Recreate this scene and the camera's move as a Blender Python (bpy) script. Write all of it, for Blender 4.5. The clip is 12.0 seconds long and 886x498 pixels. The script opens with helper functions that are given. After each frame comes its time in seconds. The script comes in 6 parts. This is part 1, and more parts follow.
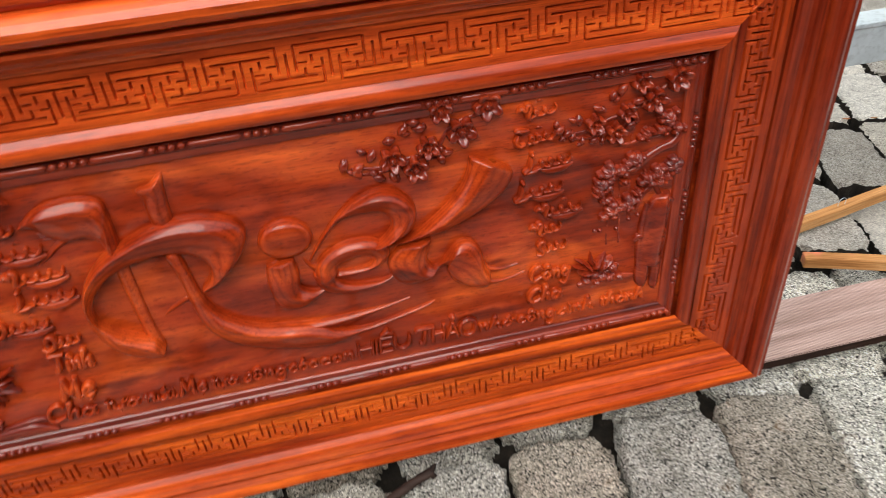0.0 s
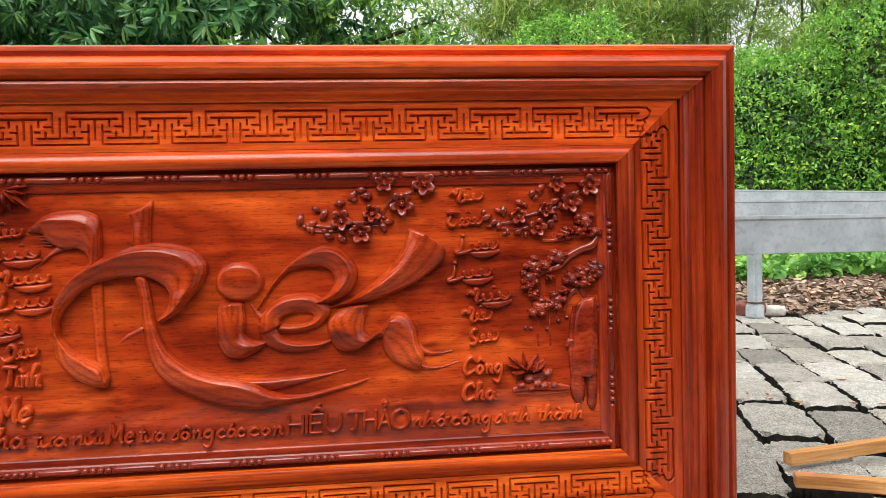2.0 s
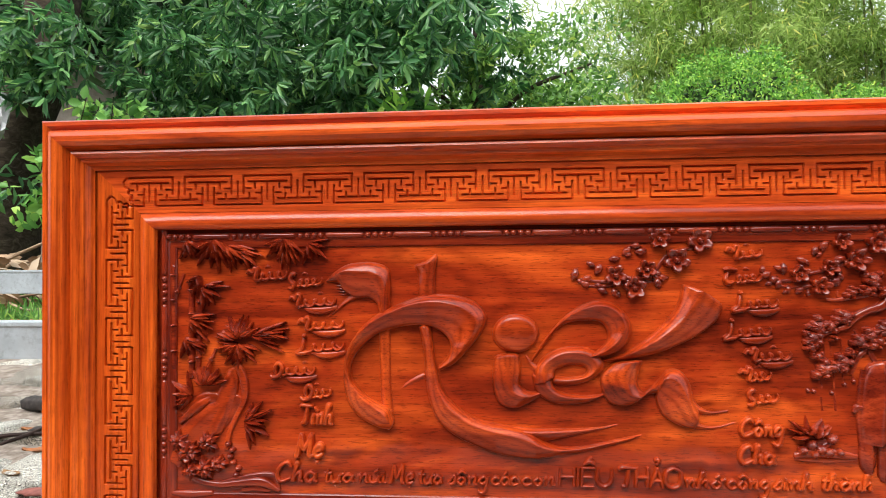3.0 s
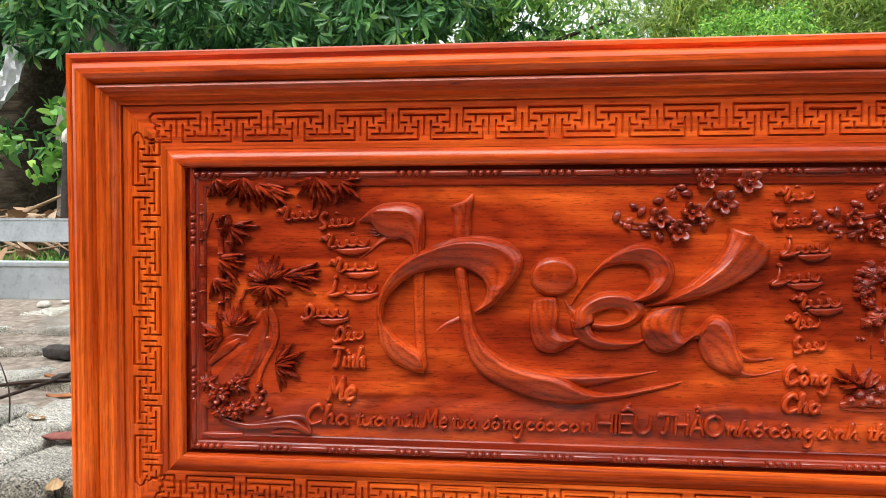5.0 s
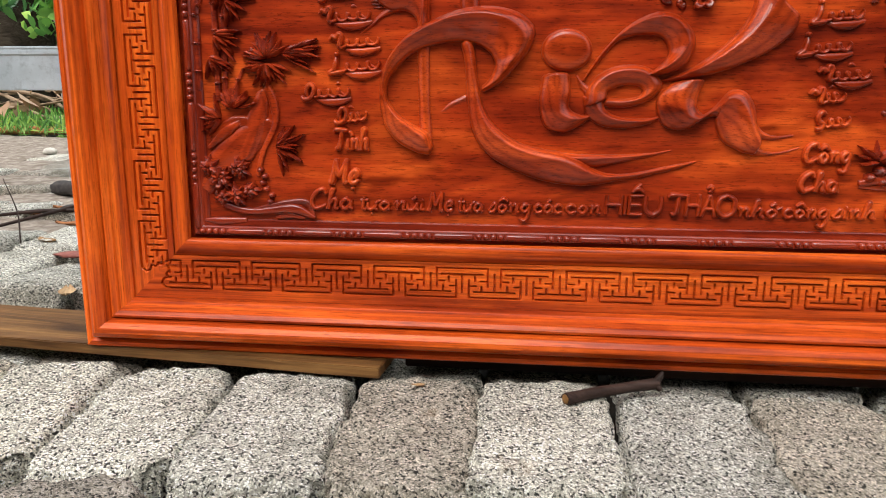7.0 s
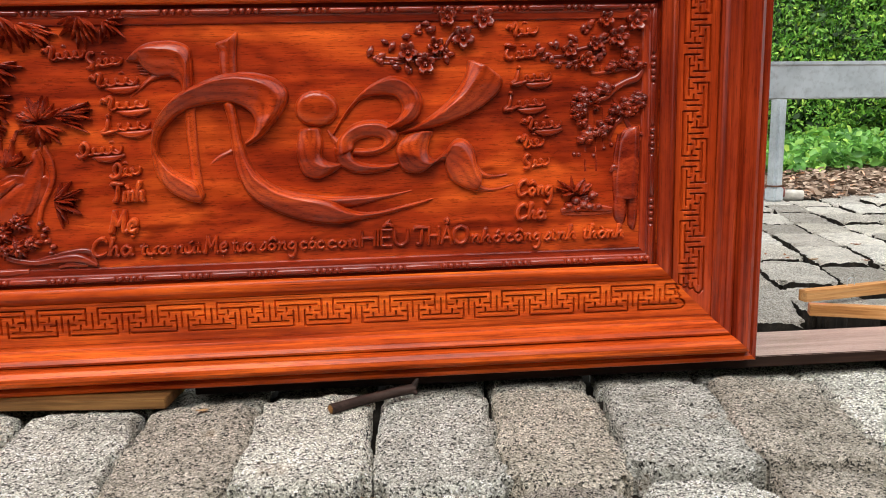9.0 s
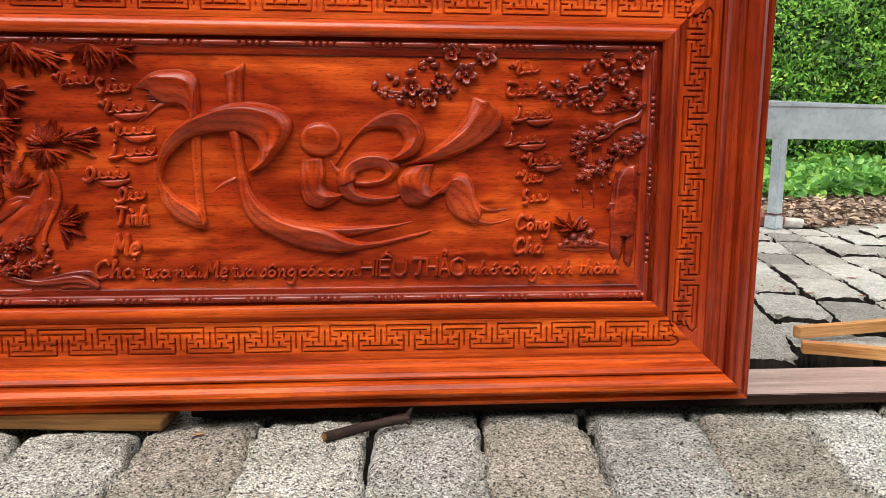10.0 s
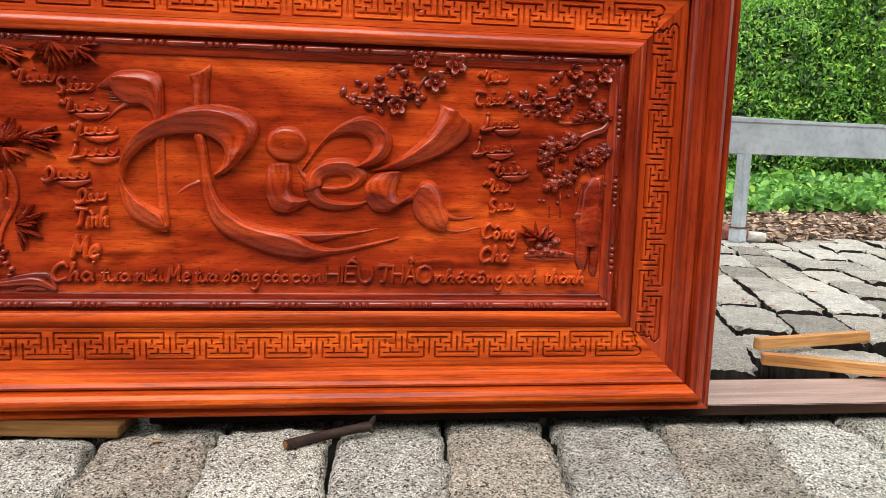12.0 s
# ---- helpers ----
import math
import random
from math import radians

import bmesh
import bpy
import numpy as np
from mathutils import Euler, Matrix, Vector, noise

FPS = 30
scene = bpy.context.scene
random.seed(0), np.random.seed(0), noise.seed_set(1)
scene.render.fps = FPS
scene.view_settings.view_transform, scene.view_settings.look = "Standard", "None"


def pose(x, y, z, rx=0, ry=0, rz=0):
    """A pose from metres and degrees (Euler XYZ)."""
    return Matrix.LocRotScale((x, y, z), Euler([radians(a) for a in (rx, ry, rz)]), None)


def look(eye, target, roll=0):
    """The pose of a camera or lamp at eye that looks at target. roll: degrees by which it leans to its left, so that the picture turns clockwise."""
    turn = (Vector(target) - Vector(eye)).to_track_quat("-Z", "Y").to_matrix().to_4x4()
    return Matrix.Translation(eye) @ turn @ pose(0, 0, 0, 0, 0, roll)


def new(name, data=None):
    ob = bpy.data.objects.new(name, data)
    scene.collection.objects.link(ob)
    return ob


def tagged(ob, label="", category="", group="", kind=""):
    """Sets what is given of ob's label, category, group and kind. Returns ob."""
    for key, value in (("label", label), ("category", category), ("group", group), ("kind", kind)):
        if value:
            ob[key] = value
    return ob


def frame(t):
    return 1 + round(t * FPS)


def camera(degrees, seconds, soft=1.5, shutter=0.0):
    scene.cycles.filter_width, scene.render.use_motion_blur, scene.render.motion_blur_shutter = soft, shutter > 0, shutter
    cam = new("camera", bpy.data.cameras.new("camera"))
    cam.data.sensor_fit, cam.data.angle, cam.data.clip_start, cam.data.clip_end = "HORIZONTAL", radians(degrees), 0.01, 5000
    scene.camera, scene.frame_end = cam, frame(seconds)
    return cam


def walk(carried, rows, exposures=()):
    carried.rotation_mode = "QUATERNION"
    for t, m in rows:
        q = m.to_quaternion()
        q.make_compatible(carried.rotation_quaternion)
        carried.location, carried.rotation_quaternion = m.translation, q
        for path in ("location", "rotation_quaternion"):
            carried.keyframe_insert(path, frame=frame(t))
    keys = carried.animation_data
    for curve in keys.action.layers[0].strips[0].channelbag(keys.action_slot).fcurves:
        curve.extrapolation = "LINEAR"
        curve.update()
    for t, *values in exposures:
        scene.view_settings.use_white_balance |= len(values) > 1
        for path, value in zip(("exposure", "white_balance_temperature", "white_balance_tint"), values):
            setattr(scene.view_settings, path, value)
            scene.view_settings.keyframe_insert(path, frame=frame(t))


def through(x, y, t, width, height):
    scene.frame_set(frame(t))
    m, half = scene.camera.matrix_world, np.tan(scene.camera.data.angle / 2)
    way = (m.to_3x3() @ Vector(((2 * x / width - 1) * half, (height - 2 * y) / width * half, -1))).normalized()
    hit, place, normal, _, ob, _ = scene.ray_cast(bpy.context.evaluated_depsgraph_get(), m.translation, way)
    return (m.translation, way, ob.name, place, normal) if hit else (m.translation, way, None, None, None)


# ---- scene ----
cam = camera(63.9, 12.0, 0.5, 0.25)
PATH = [
    (0, (0.068, -0.751, 0.993), (0.339, 0.827, -0.205), -5.2),
    (0.5, (0.048, -0.946, 0.942), (0.343, 0.703, -0.152), 0.6),
    (0.7, (0.077, -0.989, 0.789), (0.363, 0.821, -0.022), 1.0),
    (0.8, (0.1, -1.001, 0.708), (0.366, 0.884, 0.079), 0.8),
    (1, (0.15, -1.022, 0.622), (0.346, 0.941, 0.296), 1.1),
    (1.5, (0.174, -1.041, 0.558), (0.362, 0.945, 0.412), 0.2),
    (2, (0.194, -1.044, 0.562), (0.388, 0.944, 0.47), -1.4),
    (2.5, (0.082, -1.084, 0.544), (0.055, 0.916, 0.522), -1.1),
    (3, (-0.018, -1.066, 0.587), (-0.191, 0.926, 0.615), -0.6),
    (3.2, (-0.032, -1.06, 0.584), (-0.224, 0.93, 0.625), -0.5),
    (5, (-0.059, -1.035, 0.554), (-0.263, 0.953, 0.477), 0.0),
    (5.5, (-0.087, -1.037, 0.526), (-0.31, 0.947, 0.406), 0.5),
    (6, (-0.108, -1.019, 0.481), (-0.356, 0.951, 0.248), 3.0),
    (6.5, (-0.107, -1.012, 0.45), (-0.363, 0.941, 0.104), 3.1),
    (7, (-0.054, -1.017, 0.406), (-0.282, 0.927, -0.006), 0.1),
    (7.5, (-0.035, -1.021, 0.409), (-0.172, 0.918, -0.06), -0.0),
    (7.7, (0.002, -1.042, 0.417), (-0.075, 0.903, -0.042), -0.6),
    (9.3, (0.106, -1.174, 0.461), (0.269, 0.791, 0.125), -1.2),
    (9.5, (0.103, -1.175, 0.476), (0.259, 0.788, 0.13), -0.8),
    (10, (0.11, -1.176, 0.48), (0.259, 0.793, 0.166), 0.3),
    (10.5, (0.113, -1.179, 0.48), (0.265, 0.795, 0.197), 0.4),
    (11, (0.113, -1.177, 0.477), (0.283, 0.796, 0.198), 1.1),
    (11.5, (0.114, -1.174, 0.475), (0.325, 0.794, 0.189), 1.7),
    (12, (0.117, -1.175, 0.479), (0.349, 0.791, 0.189), 1.6),
]
walk(cam, [(t, look(eye, target, roll)) for t, eye, target, roll in PATH],
     [(0, -0.36), (0.8, -0.26), (1.5, -0.14), (3.0, 0.08), (5.0, 0.02), (7.5, -0.12), (9.5, -0.1), (12.0, -0.05)])

# ---------------- light ----------------
world = bpy.data.worlds.new("sky")
scene.world = world
world.use_nodes = True
wn, wl = world.node_tree.nodes, world.node_tree.links
sky = wn.new("ShaderNodeTexSky")
sky.sky_type, sky.sun_disc = "NISHITA", False
sky.sun_elevation, sky.sun_rotation = radians(56), radians(200)
sky.air_density, sky.dust_density, sky.ozone_density = 1.0, 6.0, 0.6
haze = wn.new("ShaderNodeMix")
haze.data_type = "RGBA"
haze.inputs[0].default_value = 0.75
haze.inputs[7].default_value = (15.0, 15.4, 15.8, 1)
wl.new(sky.outputs[0], haze.inputs[6])
# an overcast dome: three times as bright overhead as at the skyline
where = wn.new("ShaderNodeTexCoord")
parts_ = wn.new("ShaderNodeSeparateXYZ")
wl.new(where.outputs["Generated"], parts_.inputs[0])
rise = wn.new("ShaderNodeMapRange")
rise.inputs["From Min"].default_value, rise.inputs["From Max"].default_value = 0.0, 1.0
rise.inputs["To Min"].default_value, rise.inputs["To Max"].default_value = 0.55, 1.75
wl.new(parts_.outputs["Z"], rise.inputs["Value"])
dome_light = wn.new("ShaderNodeVectorMath")
dome_light.operation = "SCALE"
wl.new(haze.outputs[2], dome_light.inputs[0])
wl.new(rise.outputs[0], dome_light.inputs["Scale"])
wl.new(dome_light.outputs[0], wn["Background"].inputs[0])
wn["Background"].inputs[1].default_value = 0.108

sun_data = bpy.data.lights.new("sun", "SUN")
sun_data.energy, sun_data.angle, sun_data.color = 3.2, radians(44), (1.0, 0.965, 0.91)
sun = new("sun", sun_data)
sun.matrix_world = look((-1.5, -4.6, 5.8), (0, 0, 0))


# ---------------- materials ----------------
def node_material(name, rough=0.6, bump=0.0, specular=0.5):
    m = bpy.data.materials.new(name)
    m.use_nodes = True
    n, l = m.node_tree.nodes, m.node_tree.links
    b = n["Principled BSDF"]
    b.inputs["Roughness"].default_value = rough
    b.inputs["Specular IOR Level"].default_value = specular
    return m, n, l, b


def coords(n, l, scale=(1, 1, 1), per_object=False, turn=0.0):
    c = n.new("ShaderNodeTexCoord")
    p = n.new("ShaderNodeMapping")
    p.inputs["Scale"].default_value = scale
    p.inputs["Rotation"].default_value = (0, turn, 0)
    l.new(c.outputs["Object"], p.inputs["Vector"])
    if per_object:
        info = n.new("ShaderNodeObjectInfo")
        mul = n.new("ShaderNodeVectorMath")
        mul.operation = "SCALE"
        mul.inputs[0].default_value = (17.3, 9.1, 5.7)
        l.new(info.outputs["Random"], mul.inputs["Scale"])
        l.new(mul.outputs[0], p.inputs["Location"])
    return p.outputs[0]


def noise_tex(n, l, vec, scale, detail=4.0, rough=0.55, distortion=0.0):
    t = n.new("ShaderNodeTexNoise")
    t.inputs["Scale"].default_value, t.inputs["Detail"].default_value = scale, detail
    t.inputs["Roughness"].default_value, t.inputs["Distortion"].default_value = rough, distortion
    l.new(vec, t.inputs["Vector"])
    return t.outputs["Fac"]


def ramp(n, l, fac, stops):
    r = n.new("ShaderNodeValToRGB")
    e = r.color_ramp.elements
    while len(e) < len(stops):
        e.new(0.5)
    for item, (at, colour) in zip(e, stops):
        item.position, item.color = at, (*colour, 1)
    l.new(fac, r.inputs[0])
    return r.outputs[0]


def mixed(n, l, fac, a, b, blend="MIX"):
    m = n.new("ShaderNodeMix")
    m.data_type, m.blend_type = "RGBA", blend
    for key, value in ((0, fac), (6, a), (7, b)):
        if isinstance(value, (int, float)):
            m.inputs[key].default_value = value
        elif isinstance(value, tuple):
            m.inputs[key].default_value = (*value, 1)
        else:
            l.new(value, m.inputs[key])
    return m.outputs[2]


def relief(n, l, b, height, strength, distance):
    k = n.new("ShaderNodeBump")
    k.inputs["Strength"].default_value, k.inputs["Distance"].default_value = strength, distance
    l.new(height, k.inputs["Height"])
    l.new(k.outputs[0], b.inputs["Normal"])
    return k


def lacquered(name, dark, mid, light, rough=0.35, coat=0.25, figure=1.0, streaks=0.5):
    """Oiled red hardwood under lacquer; the grain runs along the object's x."""
    m, n, l, b = node_material(name, rough, specular=0.1)
    broad = noise_tex(n, l, coords(n, l, (0.9, 9, 9), True), 2.4, 5, 0.6, 1.4 * figure)
    fine = noise_tex(n, l, coords(n, l, (2.2, 150, 150), True), 1.0, 5, 0.62, 0.25)
    base = ramp(n, l, broad, [(0.32, dark), (0.5, mid), (0.68, light)])
    c = mixed(n, l, streaks, base, ramp(n, l, fine, [(0.36, (0.34, 0.22, 0.18)), (0.52, (1, 1, 1)), (0.68, (1.2, 1.36, 1.36))]), "MULTIPLY")
    band = noise_tex(n, l, coords(n, l, (0.7, 42, 42), True), 1.0, 3, 0.5, 0.5)
    c = mixed(n, l, 0.6, c, ramp(n, l, band, [(0.34, (0.62, 0.5, 0.45)), (0.5, (1, 1, 1)), (0.64, (1.12, 1.25, 1.25))]), "MULTIPLY")
    mottle = noise_tex(n, l, coords(n, l, (26, 40, 40), True), 1.6, 5, 0.7)
    c = mixed(n, l, 0.3, c, ramp(n, l, mottle, [(0.3, (0.55, 0.45, 0.4)), (0.55, (1, 1, 1)), (0.75, (1.15, 1.2, 1.2))]), "MULTIPLY")
    pores = noise_tex(n, l, coords(n, l, (26, 560, 560), True), 1.0, 2, 0.5)
    c = mixed(n, l, 0.5, c, ramp(n, l, pores, [(0.32, (0.26, 0.17, 0.15)), (0.44, (1, 1, 1))]), "MULTIPLY")
    nick = noise_tex(n, l, coords(n, l, (14, 60, 60), True), 1.0, 2, 0.5)
    c = mixed(n, l, ramp(n, l, nick, [(0.74, (0, 0, 0)), (0.8, (0.8, 0.8, 0.8))]), c, (0.07, 0.012, 0.006))
    l.new(c, b.inputs["Base Color"])
    b.inputs["Coat Weight"].default_value, b.inputs["Coat Roughness"].default_value = coat, 0.16
    relief(n, l, b, fine, 0.16, 0.0006)
    return m


def ringed(name, dark, mid, light, rings=420.0, swing=7.0, fine_mix=0.45, coat=0.5, polish=0.05):
    """Polished hardwood whose growth rings show: flame figure on flat board, contour lines on carving."""
    m, n, l, b = node_material(name, 0.3, specular=0.12)
    warp = noise_tex(n, l, coords(n, l, (2.2, 6, 7), False, radians(20)), 1.2, 2, 0.45, 0.8)
    place = n.new("ShaderNodeTexCoord")
    axes = n.new("ShaderNodeSeparateXYZ")
    l.new(place.outputs["Object"], axes.inputs[0])

    def maths(op, p, q):
        k = n.new("ShaderNodeMath")
        k.operation = op
        for at, value in enumerate((p, q)):
            if isinstance(value, (int, float)):
                k.inputs[at].default_value = value
            else:
                l.new(value, k.inputs[at])
        return k.outputs[0]

    jitter = noise_tex(n, l, coords(n, l, (6, 50, 50)), 1.0, 3, 0.6)
    phase = maths("ADD", maths("ADD", maths("MULTIPLY", axes.outputs["Y"], rings * 6.283), maths("MULTIPLY", warp, swing * 6.283)), maths("MULTIPLY", jitter, 2.4))
    wave = maths("ADD", maths("MULTIPLY", maths("SINE", phase, 0.0), 0.5), 0.5)
    broad = noise_tex(n, l, coords(n, l, (1.9, 5, 6.5), False, radians(-12)), 1.7, 4, 0.55, 0.9)
    c = ramp(n, l, broad, [(0.3, dark), (0.48, mid), (0.66, light)])
    c = mixed(n, l, 0.5, c, ramp(n, l, wave, [(0.0, (0.5, 0.38, 0.32)), (0.3, (0.9, 0.87, 0.85)), (0.8, (1.12, 1.18, 1.14))]), "MULTIPLY")
    fine = noise_tex(n, l, coords(n, l, (7, 230, 230), False, radians(-3)), 1.0, 5, 0.68, 0.4)
    c = mixed(n, l, fine_mix, c, ramp(n, l, fine, [(0.36, (0.4, 0.28, 0.24)), (0.52, (1, 1, 1)), (0.68, (1.2, 1.32, 1.32))]), "MULTIPLY")
    flame = noise_tex(n, l, coords(n, l, (2.6, 16, 34), False, radians(-9)), 1.0, 3, 0.55, 0.9)
    c = mixed(n, l, 0.7, c, ramp(n, l, flame, [(0.34, (0.58, 0.47, 0.45)), (0.5, (1, 1, 1)), (0.64, (1.28, 1.5, 1.4))]), "MULTIPLY")
    pores = noise_tex(n, l, coords(n, l, (60, 560, 560), False, radians(-3)), 1.0, 3, 0.65)
    c = mixed(n, l, 0.55, c, ramp(n, l, pores, [(0.36, (0.2, 0.12, 0.1)), (0.45, (1, 1, 1))]), "MULTIPLY")
    knots = noise_tex(n, l, coords(n, l, (10, 34, 34)), 1.0, 2, 0.5)
    c = mixed(n, l, 0.85, c, ramp(n, l, knots, [(0.64, (1, 1, 1)), (0.74, (0.36, 0.24, 0.2))]), "MULTIPLY")
    l.new(c, b.inputs["Base Color"])
    b.inputs["Coat Weight"].default_value, b.inputs["Coat Roughness"].default_value = coat, polish
    relief(n, l, b, fine, 0.1, 0.0004)
    return m


frame_wood = lacquered("frame_wood", (0.31, 0.031, 0.006), (0.55, 0.074, 0.009), (0.76, 0.132, 0.015), 0.34, 0.16, 0.6, 0.75)
stile_wood = lacquered("stile_wood", (0.40, 0.045, 0.006), (0.62, 0.088, 0.009), (0.80, 0.138, 0.014), 0.3, 0.35, 0.6, 0.65)
# lightened to put the stronger light along the top into the colour
lit_top_wood = lacquered("lit_top_rail_wood", (0.36, 0.036, 0.007), (0.64, 0.08, 0.012), (0.86, 0.14, 0.018), 0.3, 0.55, 0.6, 0.45)
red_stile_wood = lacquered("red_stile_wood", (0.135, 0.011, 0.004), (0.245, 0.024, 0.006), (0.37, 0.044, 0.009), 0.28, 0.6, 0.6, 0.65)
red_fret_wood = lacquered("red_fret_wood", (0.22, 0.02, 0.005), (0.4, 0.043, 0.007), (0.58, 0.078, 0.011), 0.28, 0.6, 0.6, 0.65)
board_wood = ringed("board_wood", (0.17, 0.014, 0.004), (0.37, 0.034, 0.006), (0.64, 0.090, 0.013), 60.0, 5.5, 0.32, 0.6)
carved_wood = ringed("carved_wood", (0.21, 0.018, 0.004), (0.39, 0.037, 0.006), (0.58, 0.074, 0.011), 190.0, 3.2, 0.28, 0.5, 0.02)
dark_carved = lacquered("dark_carved_wood", (0.15, 0.013, 0.005), (0.25, 0.022, 0.006), (0.43, 0.05, 0.013), 0.26, 1.0)


def dry_plank(name, dark, mid, light, rough=0.65, saw=0.0, stain=0.0):
    m, n, l, b = node_material(name, rough, specular=0.5 if saw else 0.18)
    broad = noise_tex(n, l, coords(n, l, (1.2, 14, 14), True), 1.6, 4, 0.6, 1.0)
    fine = noise_tex(n, l, coords(n, l, (8, 210, 210), True), 1.0, 4, 0.7)
    c = ramp(n, l, broad, [(0.3, dark), (0.5, mid), (0.7, light)])
    c = mixed(n, l, 0.6, c, ramp(n, l, fine, [(0.35, (0.4, 0.36, 0.32)), (0.6, (1, 1, 1))]), "MULTIPLY")
    height = fine
    if stain:
        blot = noise_tex(n, l, coords(n, l, (1, 1, 1)), 9, 3, 0.5)
        c = mixed(n, l, ramp(n, l, blot, [(0.52, (0, 0, 0)), (0.58, (stain, stain, stain))]), c, (0.62, 0.16, 0.10))
    if saw:
        wave = n.new("ShaderNodeTexWave")
        wave.wave_type = "BANDS"
        wave.inputs["Scale"].default_value, wave.inputs["Distortion"].default_value = 70, 1.2
        turn = n.new("ShaderNodeMapping")
        turn.inputs["Rotation"].default_value = (0, 0, radians(-52))
        l.new(coords(n, l), turn.inputs["Vector"])
        l.new(turn.outputs[0], wave.inputs["Vector"])
        c = mixed(n, l, saw, c, ramp(n, l, wave.outputs["Fac"], [(0.25, (0.42, 0.4, 0.38)), (0.65, (1.15, 1.15, 1.15))]), "MULTIPLY")
        height = wave.outputs["Fac"]
    l.new(c, b.inputs["Base Color"])
    relief(n, l, b, height, 0.35, 0.001)
    return m


brown_plank = dry_plank("brown_plank", (0.05, 0.02, 0.007), (0.17, 0.08, 0.026), (0.29, 0.15, 0.05), 0.55)
purple_plank = dry_plank("purple_brown_plank", (0.27, 0.16, 0.13), (0.42, 0.28, 0.24), (0.56, 0.4, 0.35), 0.3, 0.45)
pale_wood = dry_plank("pale_wood", (0.3, 0.12, 0.035), (0.52, 0.25, 0.085), (0.66, 0.38, 0.165), 0.6)
stained_wood = dry_plank("stained_pale_wood", (0.3, 0.12, 0.035), (0.52, 0.25, 0.085), (0.66, 0.38, 0.165), 0.6, 0.0, 0.75)
# near-black for plank sides: the shade there is put into the colour
shaded_edge = dry_plank("shaded_edge", (0.012, 0.006, 0.004), (0.03, 0.014, 0.009), (0.06, 0.028, 0.018), 0.75)
bark = dry_plank("bark", (0.014, 0.008, 0.006), (0.032, 0.018, 0.014), (0.06, 0.036, 0.028), 0.6)

# speckled concrete setts with exposed dark and light grit
paver_stone, n, l, b = node_material("speckled_concrete", 0.85, specular=0.3)
v = coords(n, l, (1, 1, 1), True)
grit = n.new("ShaderNodeTexVoronoi")
grit.inputs["Scale"].default_value, grit.inputs["Randomness"].default_value = 400, 1.0
blur = n.new("ShaderNodeVectorMath")
blur.operation = "MULTIPLY_ADD"
warped = n.new("ShaderNodeTexNoise")
warped.inputs["Scale"].default_value, warped.inputs["Detail"].default_value = 260, 3
l.new(v, warped.inputs["Vector"])
l.new(warped.outputs["Color"], blur.inputs[0])
blur.inputs[1].default_value = (0.0035, 0.0035, 0.0035)
l.new(v, blur.inputs[2])
l.new(blur.outputs[0], grit.inputs["Vector"])
cell = n.new("ShaderNodeSeparateColor")
l.new(grit.outputs["Color"], cell.inputs[0])
small = noise_tex(n, l, v, 620, 4, 0.7)
broad = noise_tex(n, l, v, 11, 5, 0.65)
tone = ramp(n, l, cell.outputs[0], [(0.0, (0.025, 0.025, 0.025)), (0.15, (0.06, 0.058, 0.052)), (0.21, (0.34, 0.33, 0.295)), (0.45, (0.52, 0.505, 0.45)), (0.75, (0.74, 0.72, 0.66)), (0.9, (0.97, 0.96, 0.92)), (1.0, (1.0, 0.99, 0.97))])
c = mixed(n, l, 0.85, tone, ramp(n, l, small, [(0.35, (0.1, 0.097, 0.09)), (0.48, (1, 1, 1)), (0.66, (1.6, 1.6, 1.58))]), "MULTIPLY")
c = mixed(n, l, 0.9, c, ramp(n, l, broad, [(0.3, (0.62, 0.6, 0.56)), (0.48, (0.98, 0.975, 0.96)), (0.66, (1.2, 1.2, 1.2))]), "MULTIPLY")
info = n.new("ShaderNodeObjectInfo")
c = mixed(n, l, 0.9, c, ramp(n, l, info.outputs["Random"], [(0.0, (0.7, 0.7, 0.68)), (0.2, (1.2, 1.2, 1.18)), (0.4, (0.84, 0.82, 0.77)), (0.55, (1.22, 1.21, 1.16)), (0.7, (1.12, 1.06, 0.95)), (0.85, (0.78, 0.71, 0.63)), (1.0, (0.56, 0.51, 0.47))]), "MULTIPLY")
stain = noise_tex(n, l, v, 22, 3, 0.5, 0.6)
c = mixed(n, l, ramp(n, l, stain, [(0.64, (0, 0, 0)), (0.78, (0.4, 0.4, 0.4))]), c, (0.36, 0.22, 0.11))
moss = noise_tex(n, l, v, 17, 4, 0.6, 0.4)
c = mixed(n, l, ramp(n, l, moss, [(0.66, (0, 0, 0)), (0.8, (0.4, 0.4, 0.4))]), c, (0.09, 0.11, 0.05))
l.new(c, b.inputs["Base Color"])
both = n.new("ShaderNodeMath")
both.operation = "ADD"
l.new(cell.outputs[0], both.inputs[0])
l.new(small, both.inputs[1])
relief(n, l, b, both.outputs[0], 1.0, 0.005)

# the trodden setts further off: brownish dust rubbed into the grit
worn_stone = paver_stone.copy()
worn_stone.name = "trodden_concrete"
n, l = worn_stone.node_tree.nodes, worn_stone.node_tree.links
b = next(k for k in n if k.type == "BSDF_PRINCIPLED")
grain = b.inputs["Base Color"].links[0].from_socket
info = next(k for k in n if k.type == "OBJECT_INFO")
dust = ramp(n, l, info.outputs["Random"], [(0.0, (0.24, 0.2, 0.165)), (0.25, (0.42, 0.375, 0.325)), (0.45, (0.85, 0.82, 0.76)), (0.6, (0.32, 0.275, 0.23)), (0.8, (0.8, 0.77, 0.7)), (1.0, (0.26, 0.22, 0.19))])
